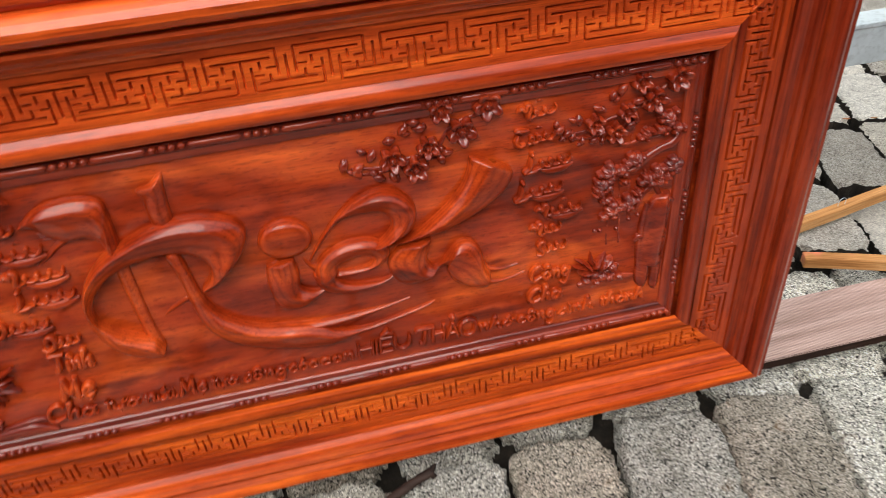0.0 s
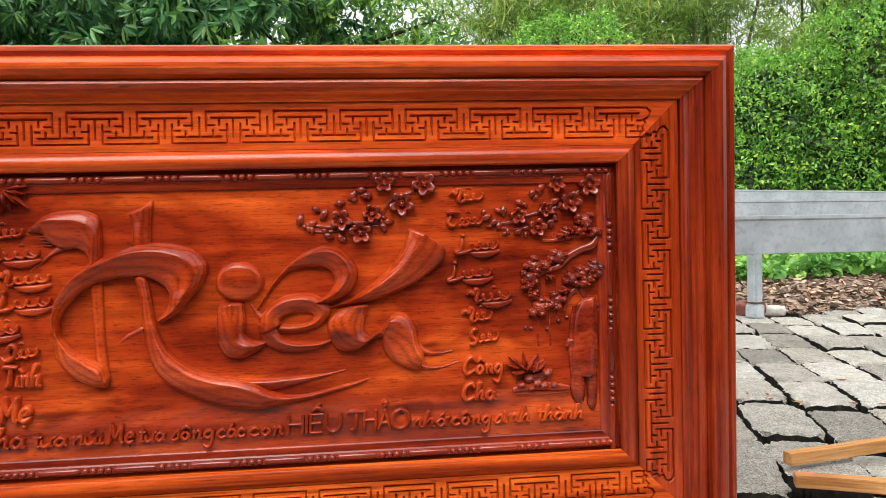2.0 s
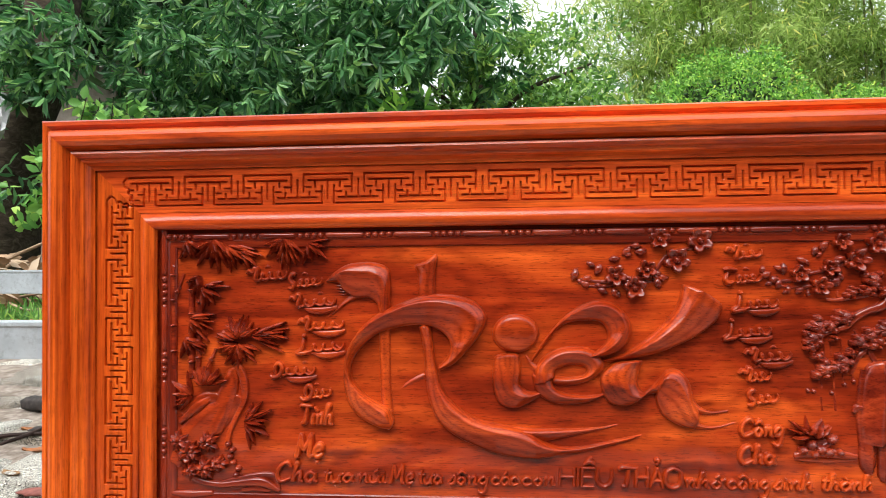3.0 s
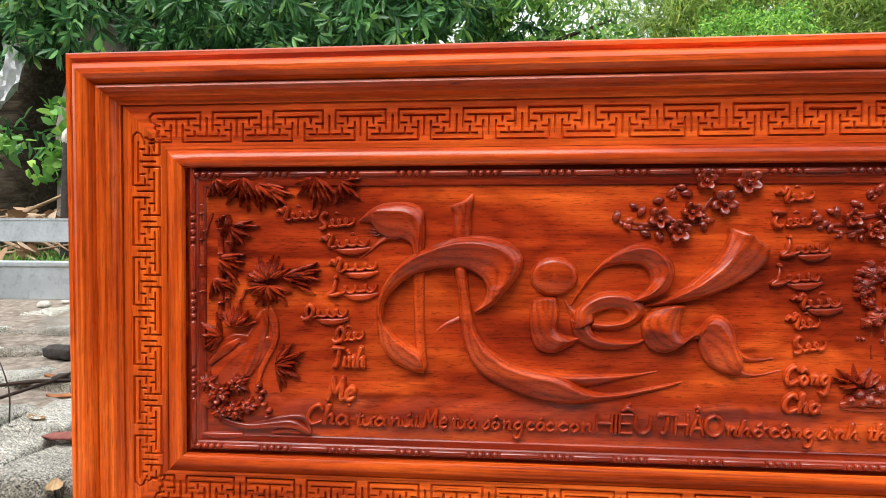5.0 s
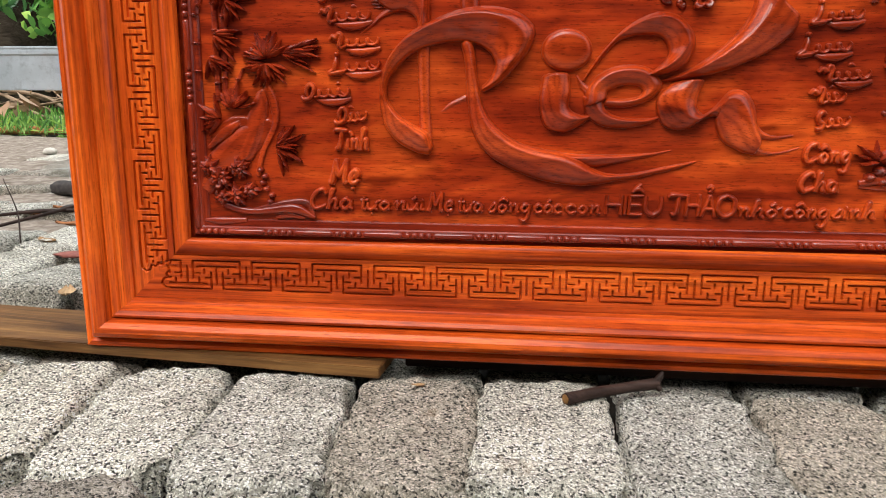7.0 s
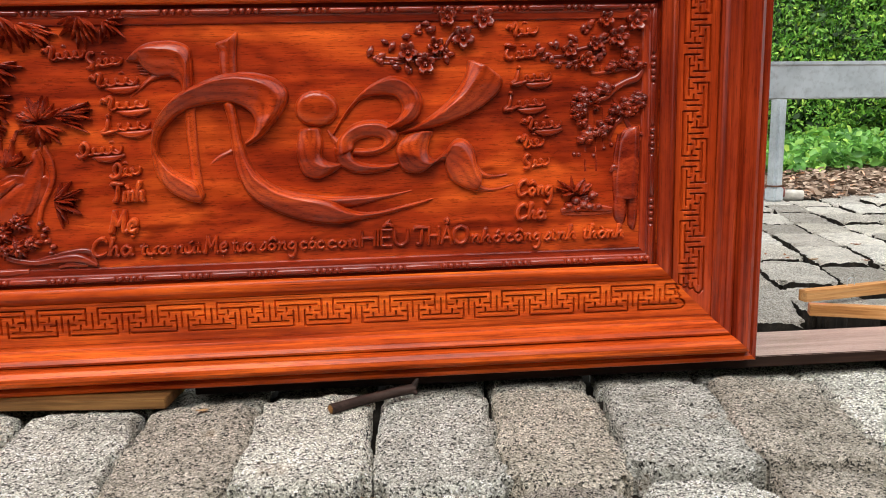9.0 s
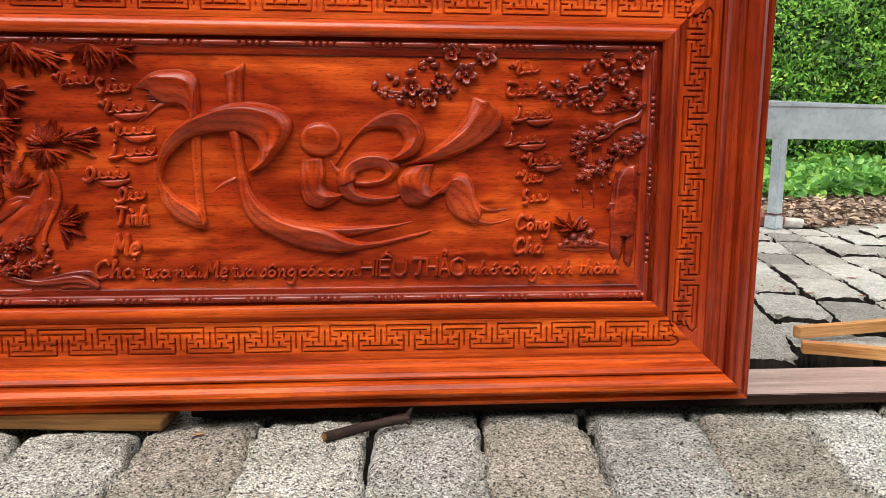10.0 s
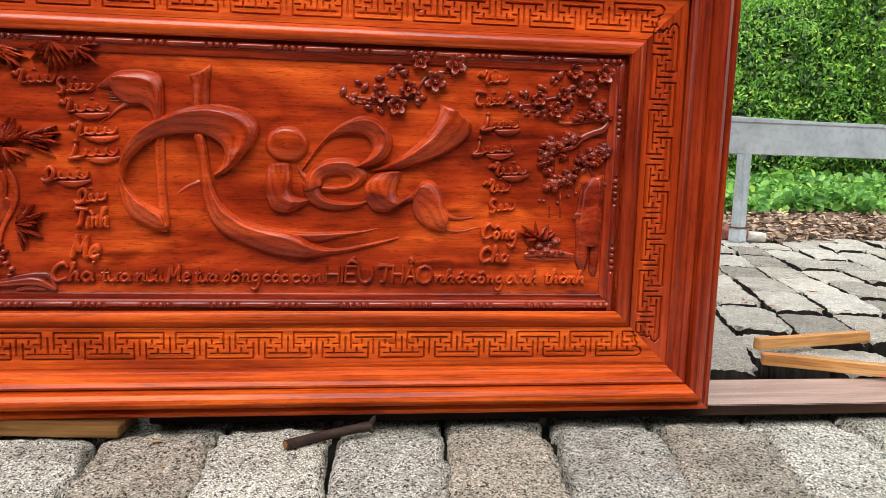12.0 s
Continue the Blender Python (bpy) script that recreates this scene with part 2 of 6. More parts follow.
dust = mixed(n, l, 0.8, dust, ramp(n, l, noise_tex(n, l, coords(n, l, (1, 1, 1), True), 26, 6, 0.72), [(0.32, (0.5, 0.47, 0.44)), (0.5, (1, 1, 1)), (0.68, (1.35, 1.35, 1.33))]), "MULTIPLY")
l.new(mixed(n, l, 0.58, grain, dust), b.inputs["Base Color"])

soil, n, l, b = node_material("dark_soil", 0.95, specular=0.2)
v = coords(n, l)
c = ramp(n, l, noise_tex(n, l, v, 30, 6, 0.7), [(0.3, (0.008, 0.007, 0.006)), (0.55, (0.022, 0.018, 0.014)), (0.75, (0.06, 0.048, 0.036))])
l.new(c, b.inputs["Base Color"])
relief(n, l, b, noise_tex(n, l, v, 140, 5, 0.7), 0.9, 0.006)

steel, n, l, b = node_material("galvanised_steel", 0.42)
v = coords(n, l, (1, 1, 1), True)
c = ramp(n, l, noise_tex(n, l, v, 11, 5, 0.6), [(0.3, (0.40, 0.45, 0.48)), (0.55, (0.55, 0.61, 0.65)), (0.75, (0.66, 0.71, 0.75))])
c = mixed(n, l, 0.5, c, ramp(n, l, noise_tex(n, l, coords(n, l, (1, 1, 1), True), 90, 4, 0.7), [(0.3, (0.5, 0.5, 0.5)), (0.5, (1, 1, 1))]), "MULTIPLY")
l.new(c, b.inputs["Base Color"])
b.inputs["Metallic"].default_value = 0.35
relief(n, l, b, noise_tex(n, l, v, 60, 4, 0.6), 0.1, 0.001)


# ---------------- helpers ----------------
def mesh_of(name, verts, faces, material, smooth=True, sharp=35):
    me = bpy.data.meshes.new(name)
    me.from_pydata([tuple(p) for p in verts], [], faces)
    me.materials.append(material)
    if smooth:
        me.shade_smooth()
        me.set_sharp_from_angle(angle=radians(sharp))
    return me


def part(name, me, parent=None, label="", at=None):
    ob = new(name, me)
    if parent:
        ob.parent = parent
    if at is not None:
        ob.matrix_basis = at
    if label:
        ob["label"] = label
    return ob


def thing(name, label, category, group="", at=None, kind=""):
    ob = new(name)
    ob.empty_display_size = 0.05
    if at is not None:
        ob.matrix_basis = at
    return tagged(ob, label, category, group, kind)


def bevelled_box(name, sx, sy, sz, material, bevel=0.003, wobble=0.0, cuts=0):
    """A box on its base, centred in x and y, with rounded edges."""
    bm = bmesh.new()
    bmesh.ops.create_cube(bm, size=1)
    bmesh.ops.scale(bm, vec=(sx, sy, sz), verts=bm.verts)
    bmesh.ops.translate(bm, vec=(0, 0, sz / 2), verts=bm.verts)
    if cuts:
        longest = [e for e in bm.edges if abs(e.verts[0].co.x - e.verts[1].co.x) > sx * 0.9]
        bmesh.ops.subdivide_edges(bm, edges=longest, cuts=cuts)
    bmesh.ops.bevel(bm, geom=[e for e in bm.edges if len(e.link_faces) == 2 and e.calc_face_angle(0) > 1], offset=bevel, segments=2, affect="EDGES")
    if wobble:
        for p in bm.verts:
            q = p.co * 9
            p.co += Vector((0, noise.noise(q), noise.noise(q + Vector((7, 3, 1))))) * wobble
    me = bpy.data.meshes.new(name)
    bm.to_mesh(me)
    bm.free()
    me.materials.append(material)
    me.shade_smooth()
    me.set_sharp_from_angle(angle=radians(40))
    return me


def smooth_step(a, b, x):
    t = min(1, max(0, (x - a) / (b - a)))
    return t * t * (3 - 2 * t)


def ground_z(x, y):
    """The lie of the land: level by the panel, a low rise on one side."""
    left = smooth_step(-0.7, -1.5, x) if x > -1.5 else 1.0
    rise = 0.085 * min(max(y - 0.25, 0), 2.2) * left
    return rise + 0.022 * smooth_step(0.15, 0.5, y) * (1 - left)


# ---------------- the carved panel: frame ----------------
WIDE, TALL = 0.746, 0.793           # half width, height
IN_X, IN_LO, IN_HI = 0.565, 0.177, 0.617
panel = thing("carved_panel", "glossy red hardwood panel with carved calligraphy, upright on planks", "carved panel", at=pose(0, 0, 0.02, -1.0))

# moulding section: fraction of the way from the inner edge outwards, height towards the viewer
SECTION = [(0.0, -0.004), (0.0, 0.0), (0.012, 0.004), (0.04, 0.0068), (0.08, 0.0072), (0.115, 0.0045), (0.14, 0.0005), (0.152, -0.0015), (0.156, -0.009),
           (0.543, -0.009), (0.547, 0.002), (0.575, 0.0035), (0.598, 0.008), (0.61, 0.0125), (0.64, 0.0145), (0.648, 0.0185), (0.68, 0.0235), (0.702, 0.0222),
           (0.712, 0.0165), (0.722, 0.0215), (0.745, 0.0305), (0.785, 0.0355), (0.83, 0.0355), (0.87, 0.0305), (0.9, 0.0195), (0.912, 0.008),
           (0.925, 0.0105), (0.95, 0.0138), (0.985, 0.013), (1.0, 0.0095), (1.0, -0.034), (0.6, -0.036)]


def frame_member(length_in, width_a, width_b, grow_a, grow_b):
    """A mitred length of moulding along x, its inner edge on z = 0, outwards along +z, towards the viewer along -y. Its width and its overlap may differ from end a to end b."""
    steps = 24
    verts, faces, k = [], [], len(SECTION)
    for s in range(steps + 1):
        t = s / steps
        for w, d in SECTION:
            x0, x1 = -length_in / 2 - w * grow_a, length_in / 2 + w * grow_b
            verts.append((x0 + (x1 - x0) * t, -d, w * (width_a + (width_b - width_a) * t)))
    for s in range(steps):
        for q in range(k - 1):
            a = s * k + q
            faces.append((a, a + 1, a + k + 1, a + k))
    return mesh_of("moulding", verts, faces, frame_wood, True, 28)


SIDE = WIDE - IN_X
FLARE, DRAW = 0.004, -0.002         # the joiner's frame is a touch wider at the top than at the foot
UP = TALL - IN_HI
m_low = frame_member(2 * IN_X, IN_LO, IN_LO, SIDE + DRAW, SIDE + DRAW)
m_top = frame_member(2 * IN_X, UP, UP, SIDE + FLARE, SIDE + FLARE)
m_side = frame_member(IN_HI - IN_LO, SIDE + DRAW, SIDE + FLARE, IN_LO, UP)
m_red = frame_member(IN_HI - IN_LO, SIDE + FLARE, SIDE + DRAW, UP, IN_LO)
mid_z = (IN_HI + IN_LO) / 2
part("bottom_rail", m_low, panel, at=pose(0, 0, IN_LO) @ Matrix.Diagonal((1, 1, -1, 1)))
m_top.materials[0] = lit_top_wood
part("top_rail", m_top, panel, "rail of redder timber, with brighter light put into its colour", at=pose(0, 0, IN_HI))
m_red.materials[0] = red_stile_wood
part("stile", m_red, panel, "darker red stile", at=pose(IN_X, 0, mid_z, 0, 90, 0))
m_side.materials[0] = stile_wood
part("stile", m_side, panel, "stile of bright orange-red timber", at=pose(-IN_X, 0, mid_z, 0, -90, 0))

board_me = mesh_of("board", [(x, y, z) for y in (0.013, 0.034) for x in (-IN_X - 0.02, IN_X + 0.02) for z in (IN_LO - 0.02, IN_HI + 0.02)],
                   [(0, 2, 3, 1), (4, 5, 7, 6), (0, 1, 5, 4), (2, 6, 7, 3), (0, 4, 6, 2), (1, 3, 7, 5)], board_wood, False)
part("board", board_me, panel, "dark red polished board")

# ---------------- key-fret bands cut into the frame ----------------
def fret_lines(period, low, high):
    """The cuts of one repeat, as x0, y0, x1, y1; y runs from the base line (low) to the outer line (high)."""
    q = period / 305.0
    t = (high - low) / 140.0
    cuts = []
    for x, y0, y1 in ((5, 0, 83), (65, 0, 83), (33, 23, 103), (155, 53, 136), (217, 53, 136), (187, 33, 113), (-30, 78, 100), (95, 78, 100), (125, 33, 53), (247, 33, 55)):
        cuts.append((x * q, low + y0 * t, x * q, low + y1 * t))
    for y, x0, x1 in ((111, -65, 130), (28, 88, 282), (78, -82, -52), (78, 120, 152), (55, -25, 3), (55, 67, 100), (0, 65, 305), (139, -88, 155)):
        cuts.append((x0 * q, low + y * t, x1 * q, low + y * t))
    return cuts


def fret_strip(length_in, width, grow, low, high, reach, period, first, flip=False, timber=None):
    """A carved strip on a mitred member: a fine sheet whose surface sinks along the cuts."""
    w0, w1, step = 0.1565 * width, 0.543 * width, 0.0008
    rows = int((w1 - w0) / step)
    ws = np.linspace(w0, w1, rows)
    cols = int((length_in + 2 * grow * 0.5) / step)
    s = np.linspace(-1, 1, cols)
    half = length_in / 2 + ws / width * grow
    x = s[None, :] * half[:, None]
    w = np.repeat(ws[:, None], cols, 1)
    lo, hi = (high, low) if flip else (low, high)
    near = np.full(x.shape, 9.0)
    inside = np.abs(x) < reach - 0.014
    local = (x - first) % period
    for x0, y0, x1, y1 in fret_lines(period, lo, hi):
        dx, dy = x1 - x0, y1 - y0
        for shift in (-period, 0, period):
            px, py = local - shift - x0, w - y0
            k = np.clip((px * dx + py * dy) / (dx * dx + dy * dy), 0, 1)
            near = np.minimum(near, np.hypot(px - k * dx, py - k * dy))
    near = np.where(inside, near, 9.0)
    for side in (-1, 1):    # scrolled ends
        e = [(reach - 0.018, low), (reach - 0.017, low + 0.006), (reach - 0.012, low + 0.009), (reach - 0.0145, low + 0.016), (reach - 0.009, low + 0.021),
             (reach - 0.012, low + 0.027), (reach - 0.004, low + 0.03), (reach - 0.001, high - 0.007), (reach - 0.007, high - 0.001), (reach - 0.018, high)]
        for (x0, y0), (x1, y1) in zip(e, e[1:]):
            dx, dy = x1 - x0, y1 - y0
            px, py = x * side - x0, w - y0
            k = np.clip((px * dx + py * dy) / (dx * dx + dy * dy), 0, 1)
            near = np.minimum(near, np.hypot(px - k * dx, py - k * dy))
    cut = 1 - np.clip((near - 0.0009) / 0.0007, 0, 1)
    d = -0.0012 - 0.005 * cut * cut * (3 - 2 * cut)
    verts = np.stack([x, -d, w], -1).reshape(-1, 3)
    r, c = np.meshgrid(np.arange(rows - 1), np.arange(cols - 1), indexing="ij")
    a = (r * cols + c).ravel()
    faces = np.stack([a, a + 1, a + cols + 1, a + cols], 1)
    return mesh_of("fret", verts.tolist(), faces.tolist(), timber, True, 60)


f_top = fret_strip(2 * IN_X, TALL - IN_HI, SIDE, 0.0388, 0.0842, 0.622, 0.0958, -0.5863 - 0.0016, False, lit_top_wood)
f_low = fret_strip(2 * IN_X, IN_LO, SIDE, 0.036, 0.0805, 0.618, 0.0955, -0.0582 - 0.0016, True, frame_wood)
f_side = fret_strip(IN_HI - IN_LO, SIDE, IN_LO, 0.040, 0.0835, 0.276, 0.0925, -0.2429, False, stile_wood)
part("fret_band", f_low, panel, "carved key-fret band", at=pose(0, 0, IN_LO) @ Matrix.Diagonal((1, 1, -1, 1)))
part("fret_band", f_top, panel, "carved key-fret band", at=pose(0, 0, IN_HI))
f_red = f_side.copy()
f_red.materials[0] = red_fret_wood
part("fret_band", f_red, panel, "redder carved key-fret band", at=pose(IN_X, 0, mid_z, 0, 90, 0))
part("fret_band", f_side, panel, "carved key-fret band", at=pose(-IN_X, 0, mid_z, 0, -90, 0))


# ---------------- bead moulding round the board ----------------
def dome(cx, cz, rx, rz, y0, high, rings=4, segs=12):
    verts, faces = [(cx, y0 - high, cz)], []
    for r in range(1, rings + 1):
        a = r / rings * math.pi / 2
        for s in range(segs):
            b_ = 2 * math.pi * s / segs
            verts.append((cx + rx * math.sin(a) * math.cos(b_), y0 - high * math.cos(a), cz + rz * math.sin(a) * math.sin(b_)))
    for s in range(segs):
        faces.append((0, 1 + s, 1 + (s + 1) % segs))
    for r in range(rings - 1):
        for s in range(segs):
            a, b_ = 1 + r * segs + s, 1 + r * segs + (s + 1) % segs
            faces.append((a, a + segs, b_ + segs, b_))
    return verts, faces


def joined(pieces):
    verts, faces = [], []
    for v_, f_ in pieces:
        k = len(verts)
        verts += v_
        faces += [tuple(i + k for i in f) for f in f_]
    return verts, faces


def bead_member(length_in):
    """The stepped inner border along x; z = 0 is the frame's inner edge, inwards is -z."""
    sec = [(0.0005, -0.012), (-0.004, -0.0105), (-0.0055, -0.0065), (-0.0165, -0.0065), (-0.0185, -0.0085), (-0.0275, -0.0095), (-0.029, -0.011), (-0.03, -0.0145)]
    verts, faces, k = [], [], len(sec)
    for s in (-1, 1):
        for w, d in sec:
            verts.append((s * (length_in / 2 + w), -d, w))
    faces = [(q, q + 1, q + 1 + k, q + k) for q in range(k - 1)]
    return mesh_of("bead_moulding", verts, faces, dark_carved, True, 25)


def bead_row(length_in, beads_first):
    """Groups of four beads between long capsules, in whole repeats from corner to corner."""
    pieces = []
    half = length_in / 2 - 0.011
    pitch, z = 0.0108, -0.0108
    count = round((2 * half - (4 * pitch if beads_first else 0.062)) / 0.105)
    repeat = (2 * half - (4 * pitch if beads_first else 0.062)) / count
    x = -half + 0.004

    def four(at):
        for q in range(4):
            pieces.append(dome(at + (q + 0.25) * pitch, z, 0.005, 0.0048, 0.0066, 0.0052, 4, 12))

    for q in range(count + 1):
        if beads_first:
            four(x)
        long_ = repeat - 4 * pitch
        a = x + 4 * pitch if beads_first else x
        if not beads_first or q < count:
            pieces.append(capsule(a - 0.002, a + long_ - 0.004, z, 0.0045))
        if not beads_first and q < count:
            four(x + long_)
        x += repeat
    return mesh_of("beads", *joined(pieces), dark_carved, True, 50)


def capsule(x0, x1, z, r):
    verts, faces, rings, segs = [], [], [], 9
    for x, k in ((x0, 0.0), (x0 + 0.4 * r, 0.75), (x0 + r, 1), (x1 - r, 1), (x1 - 0.4 * r, 0.75), (x1, 0.0)):
        rings.append([(x, 0.0067 - k * 0.0042 * math.sin(math.pi * s / (segs - 1)), z + k * r * math.cos(math.pi * s / (segs - 1))) for s in range(segs)])
    for ring in rings:
        verts += ring
    for q in range(len(rings) - 1):
        for s in range(segs - 1):
            a = q * segs + s
            faces.append((a, a + 1, a + segs + 1, a + segs))
    return verts, faces


for long_, turn, at in ((2 * IN_X, 1, pose(0, 0, IN_HI)), (2 * IN_X, -1, pose(0, 0, IN_LO) @ Matrix.Diagonal((1, 1, -1, 1))),
                        (IN_HI - IN_LO, 1, pose(IN_X, 0, mid_z, 0, 90, 0)), (IN_HI - IN_LO, 1, pose(-IN_X, 0, mid_z, 0, -90, 0))):
    border = part("bead_border", bead_member(long_), panel, "dark red stepped border with carved beads", at=at)
    tagged(part("beading", bead_row(long_, long_ > 1), border), kind="stuff")


# ---------------- relief carving ----------------
GROUND = 0.0135   # how far the board's face lies behind the frame's inner edge


def glide(points, per=9):
    """A smooth line through points of any width (Catmull-Rom)."""
    p = [np.array(q, float) for q in points]
    p = [2 * p[0] - p[1]] + p + [2 * p[-1] - p[-2]]
    out = []
    for a, b_, c_, d_ in zip(p, p[1:], p[2:], p[3:]):
        for s in np.linspace(0, 1, per, endpoint=False):
            out.append(0.5 * (2 * b_ + (c_ - a) * s + (2 * a - 5 * b_ + 4 * c_ - d_) * s * s + (3 * b_ - a - 3 * c_ + d_) * s ** 3))
    out.append(p[-2])
    return out


def stroke(points, high=0.016, per=9, across=13, lift=0.0, ridge=0.0, power=5.0, swell=1.0):
    """A carved brush stroke: points of along, up and half width; a domed ribbon that swells and thins with its width. ridge moves its crest to one side."""
    line = glide(points, per)
    rows = []
    for k, q in enumerate(line):
        a, b_ = line[max(k - 1, 0)], line[min(k + 1, len(line) - 1)]
        t = (b_ - a)[:2]
        t = t / (np.linalg.norm(t) + 1e-9)
        rows.append((q[:2], t, max(q[2], 0.0006) * swell))
    ends = []
    for q, t, hw, way in ((*rows[0], -1), (*rows[-1], 1)):
        caps = []
        if hw > 0.003:
            for s in (0.35, 0.65, 0.88, 0.99):
                caps.append((q + way * t * hw * 0.55 * s, t, hw * math.sqrt(1 - s * s)))
        ends.append(caps)
    rows = ends[0][::-1] + rows + ends[1]
    verts, faces = [], []
    for q, t, hw in rows:
        nx, nz = -t[1], t[0]
        top = high * min(1.0, (hw / 0.016) ** 0.65)
        for j in range(across):
            s = math.sin(math.pi / 2 * (-1 + 2 * j / (across - 1)))
            rim = max(0.0, 1 - abs(s) ** power) ** 0.5
            up = top * rim * (1 - 0.42 * abs(ridge) + 0.42 * ridge * s + (0.1 if ridge else 0.16) * (1 - s * s))
            verts.append((q[0] + nx * hw * s, GROUND + 0.0012 - lift - up - (0.001 if abs(s) < 0.999 else 0), q[1] + nz * hw * s))
    for k in range(len(rows) - 1):
        for j in range(across - 1):
            a = k * across + j
            faces.append((a, a + across, a + across + 1, a + 1))
    return verts, faces


def relief_part(name, pieces, material=None, label="", sharp=65):
    return part(name, mesh_of(name, *joined(pieces), material or carved_wood, True, sharp), panel, label)


def brush(points, high=0.018, per=7, lift=0.0):
    """A broad carved brush stroke: points of along, up, the half step across to its left edge (two numbers) and crest (-1 to 1, where
    the ridge runs across it). Steep walls, then faces that rise to a crisp ridge."""
    line = glide(points, per)
    rows = []
    for k, q in enumerate(line):
        a, b_ = line[max(k - 1, 0)], line[min(k + 1, len(line) - 1)]
        t = (b_ - a)[:2]
        rows.append((q[:2], t / (np.linalg.norm(t) + 1e-9), q[2:4], 0.8 * float(np.clip(q[4], -0.8, 0.8))))
    ends = []
    for (q, t, w, c_), way in ((rows[0], -1), (rows[-1], 1)):
        hw = np.linalg.norm(w)
        ends.append([(q + way * t * min(hw, 0.008) * 0.7 * s, t, w * (1 - 0.12 * s) * math.sqrt(1 - s ** 4), c_) for s in (0.4, 0.7, 0.9, 0.99)] if hw > 0.003 else [])
    rows = ends[0][::-1] + rows + ends[1]
    side = (0.0, 0.012, 0.04, 0.1, 0.25, 0.5, 0.75, 0.93, 1.0)
    verts, faces, across = [], [], 2 * len(side) - 1
    for q, t, w, crest in rows:
        hw = max(np.linalg.norm(w), 0.0006)
        nx, nz = w / hw
        top = high * min(1.0, (hw / 0.017) ** 0.7)
        for j in range(across):
            k = side[j] if j < len(side) else side[across - 1 - j]
            s = -1 + (1 + crest) * k if j < len(side) else 1 - (1 - crest) * k
            run = (1 + crest if j < len(side) else 1 - crest) * hw        # how far the ridge is from this edge
            broad = smooth_step(0.012, 0.03, run)
            wall = 0.38 + 0.07 * broad
            h = wall * min(1, k / 0.06) ** 0.5 + (1 - wall) * max(0, (k - 0.06) / 0.94) ** (0.6 + 0.25 * broad)
            if k == 1.0:
                h -= 0.015
            verts.append((q[0] + nx * hw * s, GROUND + 0.0012 - lift - top * h, q[1] + nz * hw * s))
    for k in range(len(rows) - 1):
        for j in range(across - 1):
            a = k * across + j
            faces.append((a, a + across, a + across + 1, a + 1))
    return verts, faces


def pillow(cx, cz, rx, rz, high):
    """A round cushion with steep sides and a brow near its top."""
    verts, faces, segs = [(cx, GROUND - high * 0.86, cz)], [], 40
    for q in (0.2, 0.4, 0.6, 0.75, 0.86, 0.93, 0.97, 0.99, 1.0):
        for s in range(segs):
            a = 2 * math.pi * s / segs
            x, z = q * math.cos(a), q * math.sin(a)
            h = high * max(0, 1 - q ** 6) ** 0.5 * (0.86 + 0.2 * z)
            verts.append((cx + rx * x, GROUND + 0.001 - h, cz + rz * z))
    faces = [(0, 1 + s, 1 + (s + 1) % segs) for s in range(segs)]
    for r in range(8):
        for s in range(segs):
            a, b_ = 1 + r * segs + s, 1 + r * segs + (s + 1) % segs
            faces.append((a, a + segs, b_ + segs, b_))
    return verts, faces


# the large brush letters
relief_part("letter_stroke", [brush([(-0.2035, 0.4987, 0.0093, 0.00013, 0), (-0.2038, 0.4355, 0.0089, 0.00018, 0), (-0.2025, 0.3762, 0.0085, 0.00023, 0), (-0.2007, 0.3422, 0.009, 0.00027, 0.2), (-0.1974, 0.3158, 0.0068, 0.0028, 0.2)], 0.0144)], sharp=80)
relief_part("letter_stroke", [brush([(-0.2949, 0.5344, -0.00045, 0.0021, 0.3), (-0.2774, 0.5409, -0.0018, 0.01, 0.5), (-0.2636, 0.5397, 0.0032, 0.021, 0.6), (-0.2448, 0.5357, 0.0039, 0.028, 0.6), (-0.2269, 0.5359, 0.003, 0.028, 0.55), (-0.2115, 0.5297, 0.0047, 0.03, 0.5), (-0.2037, 0.5172, 0.008, 0.033, 0.3), (-0.2031, 0.5, 0.0094, 0.024, 0), (-0.2036, 0.4798, 0.0087, 0.011, 0)], 0.0211),
                              brush([(-0.2368, 0.516, -0.0061, 0.0067, -0.2), (-0.2598, 0.5056, -0.0018, 0.0042, -0.3), (-0.2772, 0.4918, -0.0013, 0.0034, -0.3), (-0.2952, 0.478, -0.00045, 0.0017, 0)], 0.0144),
                              *[stroke([(-0.2815 + 0.002 * q, 0.5275 - 0.0045 * q, 0.0008), (-0.272 + 0.002 * q, 0.527 - 0.0045 * q, 0.0016), (-0.258, 0.53 - 0.0045 * q, 0.0012)], 0.012, 5, 7) for q in range(4)]], label="broad brush stroke with a split, hatched end", sharp=80)
relief_part("letter_stroke", [brush([(-0.1379, 0.5051, -0.013, -0.0031, -0.2), (-0.1388, 0.5288, -0.014, -0.00014, -0.2), (-0.1378, 0.5463, -0.014, -0.00095, -0.3), (-0.1393, 0.5596, -0.017, -0.0018, -0.3), (-0.1299, 0.5675, -0.0091, -0.003, -0.4), (-0.1229, 0.5755, -0.0021, -1.1e-05, -0.4)], 0.0166)], sharp=80)
